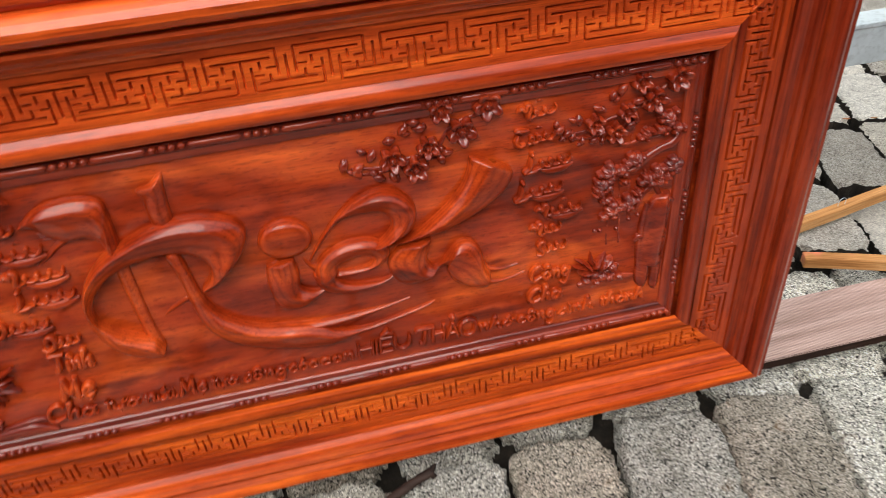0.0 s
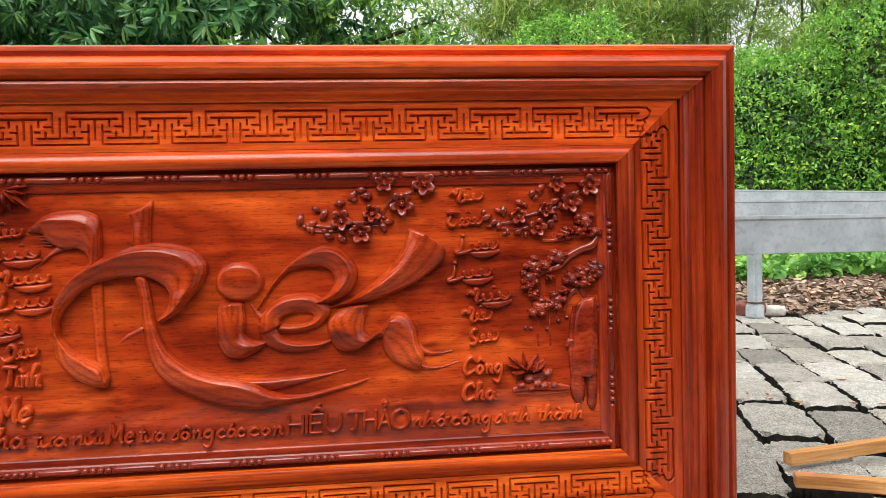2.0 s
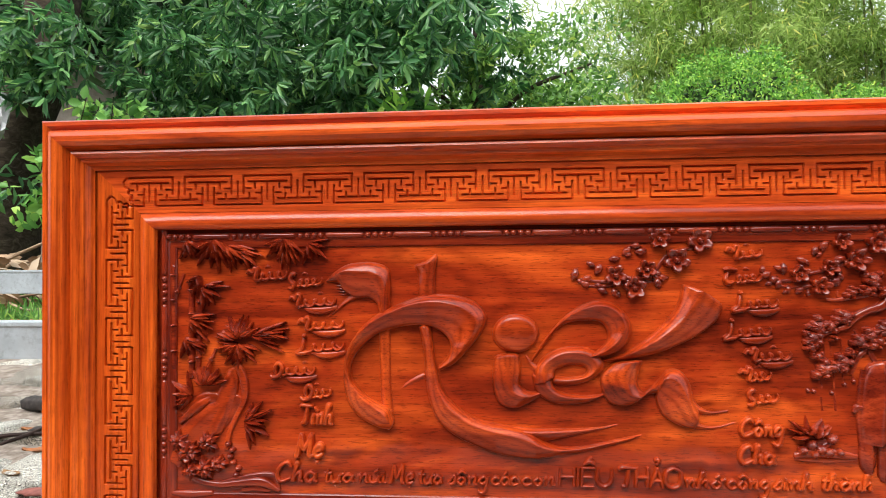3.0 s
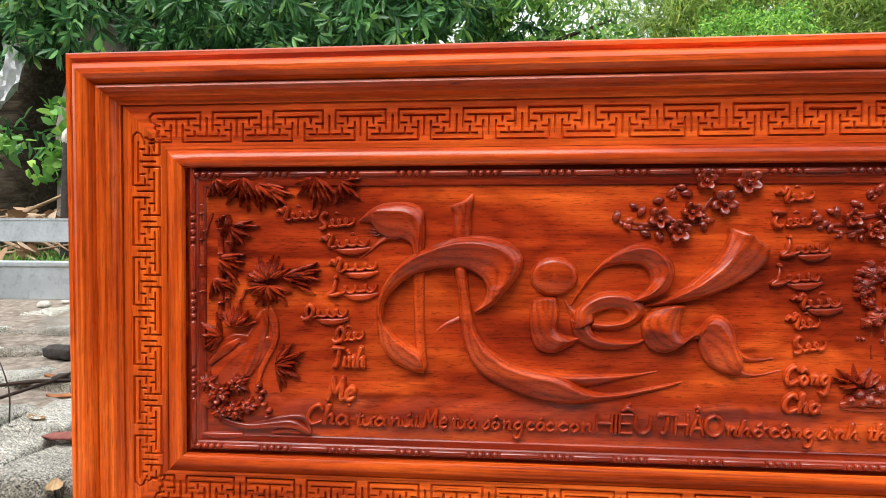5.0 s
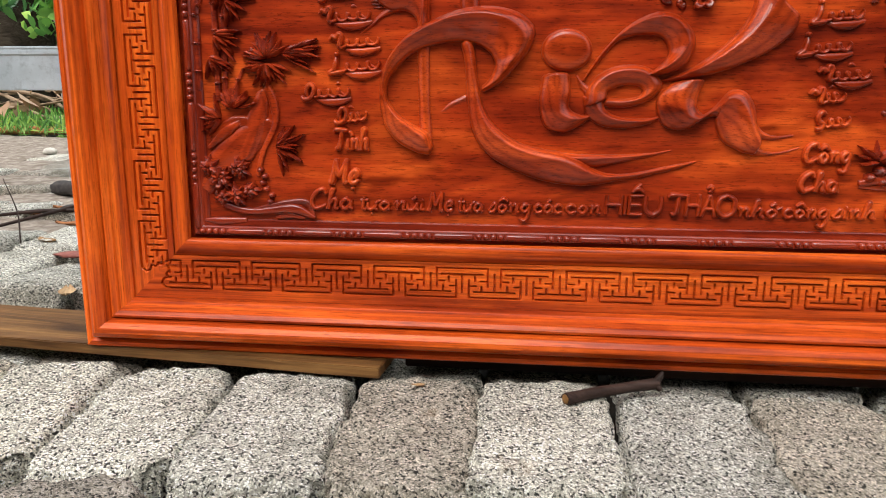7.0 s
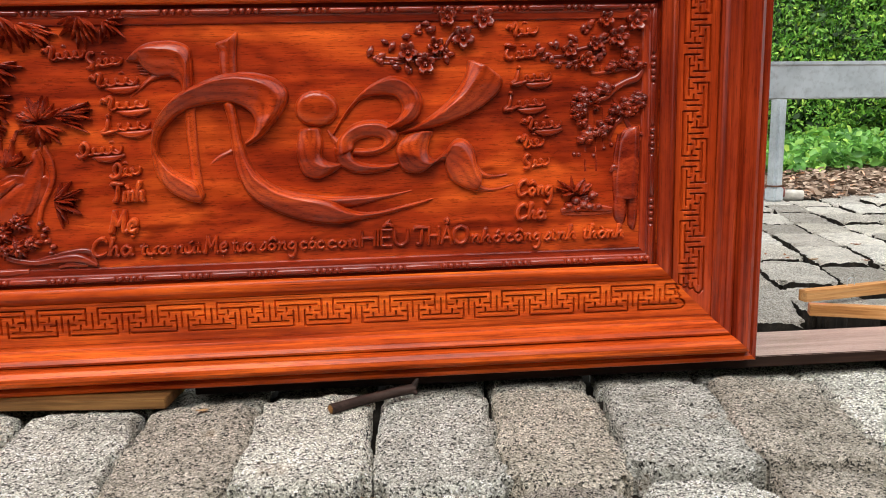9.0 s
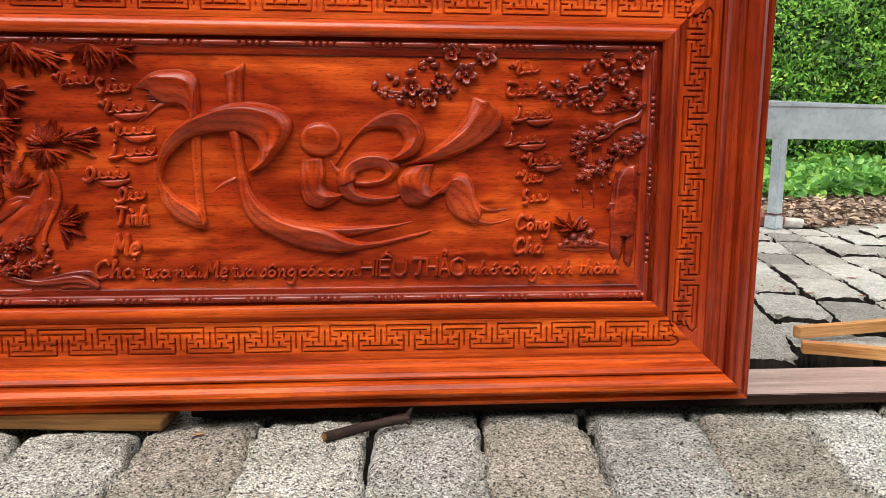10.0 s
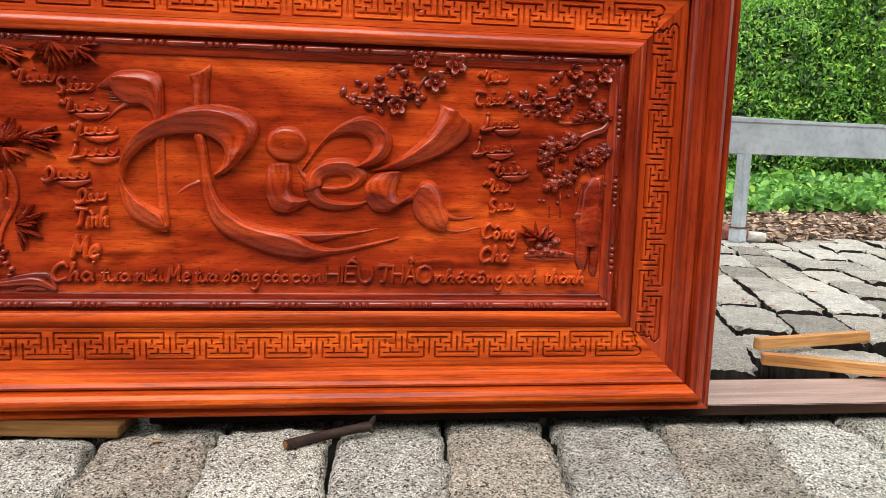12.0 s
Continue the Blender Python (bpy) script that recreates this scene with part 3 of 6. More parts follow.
relief_part("letter_stroke", [brush([(-0.1414, 0.4619, 0.0092, 0.00016, 0.1), (-0.1367, 0.4368, 0.0084, 0.00017, 0.2), (-0.1322, 0.3949, 0.0096, 0.00024, 0.5), (-0.1228, 0.3572, 0.013, 0.0046, 0.6), (-0.1056, 0.3315, 0.017, 0.009, 0.6), (-0.081, 0.3129, 0.018, 0.013, 0.6), (-0.0476, 0.2997, 0.012, 0.019, 0.6), (-0.0152, 0.2916, 0.0085, 0.022, 0.6), (0.0136, 0.2855, 0.0028, 0.02, 0.55), (0.0378, 0.2785, 0.00091, 0.013, 0.5), (0.0654, 0.2775, -0.0022, 0.0062, 0.4), (0.0975, 0.2808, -0.0021, 0.0041, 0.4), (0.1384, 0.2902, -0.0009, 0.0037, 0.4), (0.1659, 0.297, -0.00087, 0.0028, 0.3), (0.1819, 0.3021, -0.00042, 0.00081, 0)], 0.0233),
                              brush([(-0.0381, 0.3047, 0.0026, 0.012, 0.6), (-0.0097, 0.3006, 0.003, 0.013, 0.6), (0.0161, 0.2999, 0.0018, 0.011, 0.6), (0.0466, 0.3014, -0.00023, 0.0092, 0.5), (0.0832, 0.3056, -0.00054, 0.0054, 0.4), (0.1191, 0.3106, -0.00047, 0.0025, 0.3), (0.1467, 0.3169, -0.00043, 0.0012, 0)], 0.0183)], label="long sweeping brush stroke with a forked tip", sharp=80)
relief_part("letter_stroke", [brush([(-0.1439, 0.3887, -0.0013, 0.0042, 0), (-0.1644, 0.3789, -0.0017, 0.0033, 0), (-0.1794, 0.3679, -0.00087, 0.0012, 0)], 0.00998)], sharp=80)
relief_part("letter_stroke", [brush([(-0.1177, 0.4015, -0.00092, 0.0046, 0), (-0.1004, 0.4137, -0.0076, 0.0036, -0.2), (-0.0855, 0.4349, -0.017, -0.0016, -0.4), (-0.0793, 0.4522, -0.027, -0.0063, -0.55), (-0.0821, 0.4691, -0.035, -0.013, -0.6), (-0.099, 0.4826, -0.035, -0.019, -0.62), (-0.124, 0.4889, -0.031, -0.023, -0.62), (-0.149, 0.4889, -0.027, -0.025, -0.65), (-0.1763, 0.4839, -0.025, -0.026, -0.65), (-0.2036, 0.473, -0.019, -0.025, -0.65), (-0.2288, 0.457, -0.01, -0.024, -0.65), (-0.2482, 0.4367, -0.0028, -0.019, -0.6), (-0.2591, 0.4148, 0.0023, -0.014, -0.2), (-0.261, 0.3917, 0.007, -0.0084, 0.4), (-0.2542, 0.3671, 0.012, 0.0012, 0.75), (-0.2428, 0.3503, 0.015, 0.0064, 0.8), (-0.2263, 0.3358, 0.014, 0.012, 0.75), (-0.206, 0.3253, 0.0083, 0.015, 0.5), (-0.1961, 0.3171, 0.0045, 0.01, 0.2)], 0.0255, lift=0.001)], label="great crescent brush stroke", sharp=80)
relief_part("letter_dot", [pillow(-0.003, 0.4535, 0.0355, 0.0295, 0.0175)], label="round domed dot")
relief_part("letter_stroke", [brush([(-0.0168, 0.4181, 0.019, 0.0017, 0.1), (-0.0168, 0.3952, 0.022, 0.003, 0.1), (-0.0171, 0.374, 0.02, 0.006, 0.2), (-0.011, 0.3599, 0.017, 0.013, 0.4), (0.0034, 0.3545, 0.0091, 0.014, 0.5), (0.0193, 0.3567, 0.0039, 0.0088, 0.5), (0.0373, 0.3651, 0.0011, 0.0034, 0.2)], 0.0211)], sharp=80)
relief_part("letter_stroke", [brush([(0.0388, 0.3842, -0.016, -0.0054, 0.1), (0.0421, 0.4017, -0.014, 0.0038, 0.4), (0.0567, 0.4136, -0.0091, 0.011, 0.5), (0.077, 0.4198, -0.0016, 0.014, 0.5), (0.101, 0.4179, 0.0064, 0.013, 0.4), (0.1153, 0.4047, 0.013, 0.0057, 0), (0.1093, 0.3914, 0.011, -0.00012, -0.3), (0.0939, 0.3844, 0.0069, -0.0043, -0.3), (0.0748, 0.3814, 0.0022, -0.0061, -0.3), (0.0555, 0.3826, -0.0027, -0.0063, -0.2)], 0.0211),
                              brush([(0.0356, 0.3862, 0.015, -0.0017, 0), (0.0404, 0.3693, 0.014, 0.0037, 0.4), (0.0573, 0.3578, 0.012, 0.0066, 0.5), (0.0835, 0.3536, 0.0098, 0.0073, 0.5), (0.1115, 0.3561, 0.0058, 0.0055, 0.4), (0.128, 0.3619, 0.0011, 0.0033, 0.2)], 0.0177),
                              brush([(0.0121, 0.4192, 0.0016, 0.00086, 0), (0.0189, 0.4077, 0.0032, 0.0026, 0), (0.0288, 0.3972, 0.0047, 0.0051, 0)], 0.0122)], label="looped brush stroke with an open eye", sharp=80)
relief_part("letter_stroke", [brush([(0.0212, 0.4119, -0.0016, -3.8e-05, 0.2), (0.0407, 0.4404, -0.0032, -6.5e-05, 0.4), (0.0606, 0.4638, -0.0036, 0.00076, 0.5), (0.0811, 0.4777, -0.003, 0.0069, 0.6), (0.102, 0.4853, -0.00037, 0.013, 0.6), (0.1225, 0.4873, 0.0027, 0.016, 0.6), (0.1397, 0.479, 0.0094, 0.016, 0.6), (0.1512, 0.4609, 0.017, 0.01, 0.4), (0.1486, 0.4434, 0.018, 0.0036, -0.2), (0.136, 0.4289, 0.017, 0.00077, -0.6), (0.1156, 0.4198, 0.012, -0.00055, -0.6), (0.0998, 0.4174, 0.004, -0.0011, -0.3)], 0.0244, lift=0.001)], sharp=80)
relief_part("letter_stroke", [brush([(0.1223, 0.411, -0.00084, 0.0016, 0), (0.1576, 0.4188, 0.0014, 0.0061, 0.3), (0.1885, 0.432, 0.0012, 0.013, 0.35), (0.2134, 0.4455, -0.00098, 0.019, 0.4), (0.2395, 0.4633, -0.0085, 0.023, 0.4), (0.2566, 0.4805, -0.016, 0.026, 0.4), (0.2691, 0.4971, -0.026, 0.023, 0.35), (0.2729, 0.5084, -0.029, 0.016, 0.3)], 0.0255, lift=0.001)], sharp=80)
relief_part("letter_stroke", [brush([(0.161, 0.4086, 0.024, 0.0022, 0.2), (0.1515, 0.3937, 0.028, 0.0023, 0.2), (0.1501, 0.3761, 0.027, 0.0053, 0.3), (0.1577, 0.3607, 0.023, 0.011, 0.4), (0.174, 0.3563, 0.013, 0.011, 0.5), (0.1902, 0.365, 0.0034, 0.0054, 0.4), (0.2044, 0.3731, 0.0013, 0.0098, 0.5), (0.2117, 0.3782, 0.0091, 0.021, 0.6), (0.2232, 0.3691, 0.016, 0.029, 0.6), (0.2357, 0.3536, 0.017, 0.027, 0.5), (0.248, 0.3361, 0.009, 0.02, 0.4), (0.258, 0.3271, 0.0049, 0.015, 0.2)], 0.0233),
                              brush([(0.2519, 0.3469, 0.0059, 0.0091, 0.3), (0.2661, 0.3384, 0.0029, 0.005, 0.4), (0.285, 0.335, 0.001, 0.0033, 0.4), (0.3075, 0.3385, -7.2e-05, 0.002, 0)], 0.0155),
                              brush([(0.252, 0.3217, 0.0052, 0.0067, 0.3), (0.2669, 0.3141, 0.0029, 0.0042, 0.4), (0.29, 0.314, 0.00068, 0.0025, 0.3), (0.3173, 0.3215, -5.8e-05, 0.0016, 0)], 0.0144)], label="arched brush stroke with a forked foot", sharp=80)


# blossom sprays
def blossom(cx, cz, r, spin):
    verts, faces, segs = [(cx, GROUND - 0.0135, cz)], [], 40
    radii = (0.1, 0.2, 0.27, 0.36, 0.5, 0.66, 0.8, 0.9, 0.97, 1.0)
    for q in radii:
        for s in range(segs):
            a = 2 * math.pi * s / segs
            crease = abs(math.cos(2.5 * (a + spin))) ** 0.6
            petal = 0.56 + 0.38 * crease + 0.08 * crease ** 8
            if q < 0.22:
                h = 0.0135 - 0.002 * q / 0.2 + (0.0016 if s % 8 < 4 else -0.001) * (q > 0.15)
            elif q < 0.37:
                h = 0.0075
            else:
                k = (q - 0.36) / 0.64
                h = 0.0055 + 0.0105 * math.sin(math.pi * min(k * 0.72, 1)) * (0.25 + 0.75 * crease)
                if q > 0.95:
                    h = 0.006 if q < 0.99 else -0.001
            rr = r * q * (petal if q > 0.3 else 1)
            verts.append((cx + rr * math.cos(a), GROUND - h * min(1, r / 0.018 + 0.15), cz + rr * math.sin(a)))
    for s in range(segs):
        faces.append((0, 1 + (s + 1) % segs, 1 + s))
    for q in range(len(radii) - 1):
        for s in range(segs):
            a, b_ = 1 + q * segs + s, 1 + q * segs + (s + 1) % segs
            faces.append((a, b_, b_ + segs, a + segs))
    return verts, faces


def bud(cx, cz, r, angle):
    ca, sa = math.cos(angle), math.sin(angle)
    return stroke([(cx - ca * r * 1.3, cz - sa * r * 1.3, r * 0.3), (cx - ca * r * 0.3, cz - sa * r * 0.3, r * 0.85), (cx + ca * r * 0.6, cz + sa * r * 0.6, r * 0.7), (cx + ca * r * 1.4, cz + sa * r * 1.4, r * 0.15)], 0.014, 5, 9)


rnd = random.Random(11)
for flowers, buds, twigs in (
    ([(0.147, 0.54, 0.0179), (0.175, 0.521, 0.0186), (0.193, 0.549, 0.0154), (0.237, 0.562, 0.0206), (0.271, 0.591, 0.0205), (0.212, 0.594, 0.0166)],
     [(0.087, 0.542, 0.0071), (0.104, 0.535, 0.0063), (0.122, 0.549, 0.0071), (0.164, 0.576, 0.0062), (0.178, 0.584, 0.0062), (0.146, 0.565, 0.0062), (0.185, 0.575, 0.0069), (0.128, 0.517, 0.0063), (0.146, 0.514, 0.0062), (0.104, 0.527, 0.0055), (0.209, 0.528, 0.0069), (0.217, 0.536, 0.0061)],
     [[(0.095, 0.535, 0.002), (0.13, 0.53, 0.003), (0.16, 0.535, 0.003), (0.2, 0.54, 0.0035), (0.225, 0.57, 0.003), (0.26, 0.58, 0.003)], [(0.1, 0.525, 0.002), (0.13, 0.523, 0.0025), (0.165, 0.53, 0.003), (0.205, 0.53, 0.002)]]),
    ([(0.413, 0.54, 0.0142), (0.442, 0.522, 0.0153), (0.456, 0.549, 0.0133), (0.494, 0.559, 0.0182), (0.524, 0.584, 0.0185), (0.473, 0.587, 0.0142)],
     [(0.365, 0.539, 0.0066), (0.376, 0.532, 0.0057), (0.391, 0.548, 0.0066), (0.436, 0.574, 0.0057), (0.449, 0.582, 0.0066), (0.417, 0.56, 0.0057), (0.383, 0.526, 0.0057), (0.413, 0.516, 0.0057), (0.397, 0.517, 0.0047), (0.463, 0.529, 0.0067), (0.47, 0.536, 0.0057), (0.471, 0.561, 0.0067)],
     [[(0.37, 0.53, 0.002), (0.4, 0.53, 0.003), (0.43, 0.54, 0.003), (0.47, 0.55, 0.003), (0.51, 0.575, 0.003)], [(0.38, 0.522, 0.002), (0.42, 0.52, 0.003), (0.45, 0.528, 0.003), (0.475, 0.532, 0.002)]])):
    for x, z, r in flowers:
        relief_part("blossom", [blossom(x, z, r, rnd.uniform(0, 6))], dark_carved, "five-petalled carved blossom", 40)
    relief_part("twig", [stroke(t, 0.007, 7, 7) for t in twigs], dark_carved)
    for x, z, r in buds:
        relief_part("bud", [bud(x, z, r, rnd.uniform(0, 6))], dark_carved)
        relief_part("bud", [bud(x + rnd.uniform(-0.012, 0.012), z + rnd.uniform(-0.008, 0.008), r * 0.75, rnd.uniform(0, 6))], dark_carved)


# the pine on its rock
def pine_tuft(cx, cz, r):
    verts, faces, segs = [(cx, GROUND - 0.013, cz)], [], 44
    for q in (0.15, 0.35, 0.6, 0.82, 0.96, 1.0):
        for s in range(segs):
            a = 2 * math.pi * s / segs
            h = 0.0125 * math.sqrt(max(0, 1 - (q * 0.98) ** 2.4)) * (1 - (0.16 * q if s % 4 < 2 else 0)) if q < 1 else -0.001
            rr = r * q * (1 + 0.05 * math.cos(5 * a))
            verts.append((cx + rr * math.cos(a), GROUND - h, cz + 0.9 * rr * math.sin(a)))
    for s in range(segs):
        faces.append((0, 1 + (s + 1) % segs, 1 + s))
    for q in range(5):
        for s in range(segs):
            a, b_ = 1 + q * segs + s, 1 + q * segs + (s + 1) % segs
            faces.append((a, b_, b_ + segs, a + segs))
    return verts, faces


for x, z, r in ((0.517, 0.53, 0.0125), (0.475, 0.476, 0.0125), (0.437, 0.463, 0.0125), (0.454, 0.463, 0.0096), (0.428, 0.446, 0.0115), (0.494, 0.442, 0.0107), (0.529, 0.457, 0.0126), (0.51, 0.449, 0.0107),
                (0.513, 0.435, 0.0088), (0.445, 0.4, 0.0136), (0.471, 0.411, 0.0116), (0.46, 0.403, 0.0087), (0.531, 0.513, 0.0087), (0.486, 0.512, 0.0086), (0.506, 0.515, 0.0087), (0.426, 0.433, 0.0077), (0.436, 0.42, 0.008), (0.482, 0.425, 0.007), (0.522, 0.442, 0.008), (0.46, 0.445, 0.006)):
    lobes = [pine_tuft(x + r * rnd.uniform(0.7, 1.25) * math.cos(a), z + r * rnd.uniform(0.5, 0.9) * math.sin(a), r * rnd.uniform(0.45, 0.7)) for a in (rnd.uniform(0, 1), rnd.uniform(1.5, 2.6), rnd.uniform(3, 4), rnd.uniform(4.6, 5.8))]
    relief_part("pine_tuft", [pine_tuft(x, z, r)] + lobes, dark_carved, "round carved tuft of pine needles", 30)
relief_part("pine_branch", [stroke([(0.537, 0.506, 0.0039), (0.527, 0.492, 0.0068), (0.509, 0.486, 0.0058), (0.49, 0.476, 0.0058), (0.476, 0.462, 0.0048), (0.457, 0.456, 0.0039), (0.424, 0.441, 0.0029)], 0.013),
                            stroke([(0.538, 0.504, 0.0039), (0.517, 0.509, 0.0039), (0.488, 0.505, 0.0038), (0.464, 0.501, 0.0029), (0.45, 0.502, 0.0029)], 0.011),
                            stroke([(0.47, 0.502, 0.002), (0.466, 0.508, 0.002), (0.468, 0.514, 0.0015)], 0.009, 5, 7),
                            stroke([(0.482, 0.393, 0.0029), (0.492, 0.417, 0.0039), (0.502, 0.43, 0.0039), (0.489, 0.459, 0.0029)], 0.01),
                            stroke([(0.538, 0.4, 0.004), (0.53, 0.39, 0.003), (0.512, 0.42, 0.004), (0.51, 0.43, 0.003)], 0.009)], dark_carved)
for x, a, e in ((0.459, 0.4, 0.34), (0.44, 0.39, 0.372), (0.4405, 0.36, 0.34), (0.446, 0.437, 0.415), (0.455, 0.44, 0.42), (0.47, 0.445, 0.425), (0.484, 0.4, 0.385), (0.471, 0.395, 0.378)):
    relief_part("pine_drop", [stroke([(x, a, 0.0014), (x, (a + e) / 2, 0.0012), (x + 0.001, e, 0.002)], 0.006, 5, 7)], dark_carved)
for x, z in ((0.422, 0.369), (0.43, 0.368), (0.455, 0.366), (0.486, 0.383), (0.473, 0.378)):
    relief_part("pine_drop", [dome(x, z, 0.004, 0.004, GROUND + 0.001, 0.006)], dark_carved)
relief_part("pine_trunk", [brush([(0.519, 0.408, 0.014, 0.003, 0.2), (0.516, 0.385, 0.0185, 0.001, 0.3), (0.514, 0.35, 0.02, 0.0, 0.3), (0.512, 0.318, 0.021, 0.0, 0.2), (0.512, 0.296, 0.02, 0.0, 0.2)], 0.019),
                           brush([(0.502, 0.32, 0.0105, 0.0, 0.3), (0.501, 0.285, 0.0115, 0.001, 0.3), (0.502, 0.262, 0.011, 0.002, 0.2), (0.504, 0.253, 0.007, 0.003, 0)], 0.018),
                           brush([(0.524, 0.32, 0.009, 0.0, 0.2), (0.524, 0.28, 0.0085, 0.0, 0.2), (0.523, 0.25, 0.008, 0.0, 0.1), (0.524, 0.241, 0.005, 0.0, 0)], 0.017),
                           stroke([(0.5, 0.385, 0.0028), (0.506, 0.402, 0.0034), (0.52, 0.408, 0.0036), (0.538, 0.398, 0.003)], 0.018),
                           stroke([(0.499, 0.4, 0.003), (0.494, 0.37, 0.004), (0.492, 0.33, 0.0045), (0.494, 0.29, 0.004)], 0.014),
                           stroke([(0.507, 0.39, 0.002), (0.513, 0.36, 0.003), (0.509, 0.33, 0.003), (0.515, 0.3, 0.002)], 0.0225),
                           stroke([(0.526, 0.39, 0.002), (0.521, 0.35, 0.003), (0.526, 0.31, 0.002)], 0.0215)], dark_carved, sharp=80)
relief_part("small_bird", [stroke([(0.484, 0.338, 0.003), (0.49, 0.345, 0.0055), (0.497, 0.342, 0.005), (0.505, 0.34, 0.003), (0.518, 0.342, 0.0012)], 0.014), stroke([(0.503, 0.337, 0.002), (0.511, 0.334, 0.003), (0.52, 0.338, 0.001)], 0.012)], dark_carved)
relief_part("rock", [stroke([(0.401, 0.274, 0.0049), (0.43, 0.28, 0.0079), (0.464, 0.277, 0.0069), (0.487, 0.274, 0.004)], 0.01), stroke([(0.41, 0.282, 0.0039), (0.429, 0.292, 0.0059), (0.454, 0.298, 0.0039), (0.461, 0.303, 0.002)], 0.012, ridge=0.4),
                      stroke([(0.43, 0.284, 0.003), (0.444, 0.291, 0.005), (0.462, 0.301, 0.003)], 0.013), stroke([(0.4, 0.27, 0.003), (0.44, 0.268, 0.004), (0.488, 0.27, 0.003)], 0.007),
                      *[pine_tuft(x, z, r) for x, z, r in ((0.412, 0.283, 0.008), (0.424, 0.291, 0.009), (0.437, 0.284, 0.01), (0.452, 0.299, 0.009), (0.447, 0.28, 0.009), (0.463, 0.28, 0.007), (0.428, 0.277, 0.007))]], dark_carved)


def carved_leaf(cx, cz, angle, reach, half, high, lift, bend=0.0):
    """One slender leaf: narrow at its foot, widest before the middle, drawn to a point, two faces meeting in a crisp midrib that rises from the foot."""
    ca, sa = math.cos(angle), math.sin(angle)
    verts, faces, across = [], [], 5
    steps = ((0.0, 0.25, 0.5), (0.12, 0.6, 0.75), (0.3, 0.95, 1.0), (0.5, 1.0, 1.0), (0.72, 0.72, 0.85), (0.9, 0.3, 0.6), (1.0, 0.03, 0.35))
    for t, w, h in steps:
        r, off = reach * t, bend * reach * t * t
        x, z = cx + ca * r - sa * off, cz + sa * r + ca * off
        for s, k in ((-1.0, -0.25), (-0.82, 0.62), (0.0, 1.0), (0.82, 0.7), (1.0, -0.25)):
            verts.append((x - sa * half * w * s, GROUND - (lift + high * h * k if k > 0 else -0.001), z + ca * half * w * s))
    for q in range(len(steps) - 1):
        for s in range(across - 1):
            a = q * across + s
            faces.append((a, a + across, a + across + 1, a + 1))
    return verts, faces


def leaf_burst(cx, cz, reach, angles, wide=0.0043, high=0.0135, start=0.04):
    out = []
    for layer in (0, 1):
        for a in angles[layer::2] if layer else angles:
            a = math.radians(a + rnd.uniform(-9, 9))
            r = reach * rnd.uniform(0.72, 1.12) * (0.7 if layer else 1.0)
            out.append(carved_leaf(cx + math.cos(a) * start * r, cz + math.sin(a) * start * r, a, r, wide * rnd.uniform(0.75, 1.05), high * rnd.uniform(0.75, 1.05), rnd.uniform(0.0, 0.003) + 0.005 * layer, rnd.uniform(-0.12, 0.12)))
    return out


relief_part("grass_tuft", leaf_burst(0.42, 0.305, 0.03, (20, 55, 100, 130, 165, 190), 0.0035) + leaf_burst(0.43, 0.3, 0.026, (30, 70, 120)), dark_carved)
for x, z, r, a0, a1, count in ((-0.434, 0.445, 0.041, 25, 175, 12), (-0.434, 0.438, 0.04, 185, 335, 11), (-0.412, 0.45, 0.05, -35, 25, 8), (-0.395, 0.456, 0.036, -25, 30, 4), (-0.516, 0.6, 0.03, -120, -30, 6),
                               (-0.472, 0.602, 0.05, -150, -45, 12), (-0.452, 0.592, 0.046, -75, 0, 9), (-0.43, 0.583, 0.032, -75, -5, 5), (-0.358, 0.602, 0.044, -160, -35, 11),
                               (-0.322, 0.594, 0.034, -100, 5, 7), (-0.492, 0.527, 0.04, -85, 25, 7), (-0.512, 0.478, 0.042, -75, 20, 8), (-0.52, 0.448, 0.036, -95, -15, 6), (-0.497, 0.545, 0.034, -160, -100, 4),
                               (-0.488, 0.372, 0.038, 20, 150, 8), (-0.51, 0.358, 0.036, 110, 240, 7), (-0.424, 0.318, 0.04, -75, 55, 11)):
    relief_part("bamboo_leaves", leaf_burst(x, z, r, np.linspace(a0, a1, count)), dark_carved, "spray of slender carved bamboo leaves", 60)
for stem, r, nodes in (([(-0.5415, 0.56), (-0.541, 0.48), (-0.5405, 0.40)], 0.0042, 4), ([(-0.5125, 0.535), (-0.5115, 0.46), (-0.512, 0.385)], 0.0048, 4), ([(-0.499, 0.525), (-0.4985, 0.46), (-0.5015, 0.395)], 0.0042, 3),
                       ([(-0.525, 0.548), (-0.535, 0.52), (-0.5415, 0.505)], 0.0022, 1), ([(-0.472, 0.43), (-0.487, 0.40), (-0.5, 0.372)], 0.0028, 2)):
    line = glide([(*p, r) for p in stem], 6)
    relief_part("bamboo_stem", [stroke([tuple(q) for q in line], 0.012, 3, 9)] + [dome(line[int((k + 0.6) * len(line) / (nodes + 0.3))][0], line[int((k + 0.6) * len(line) / (nodes + 0.3))][1], r * 1.35, 0.0024, GROUND, 0.0125, 3, 10) for k in range(nodes)], dark_carved)
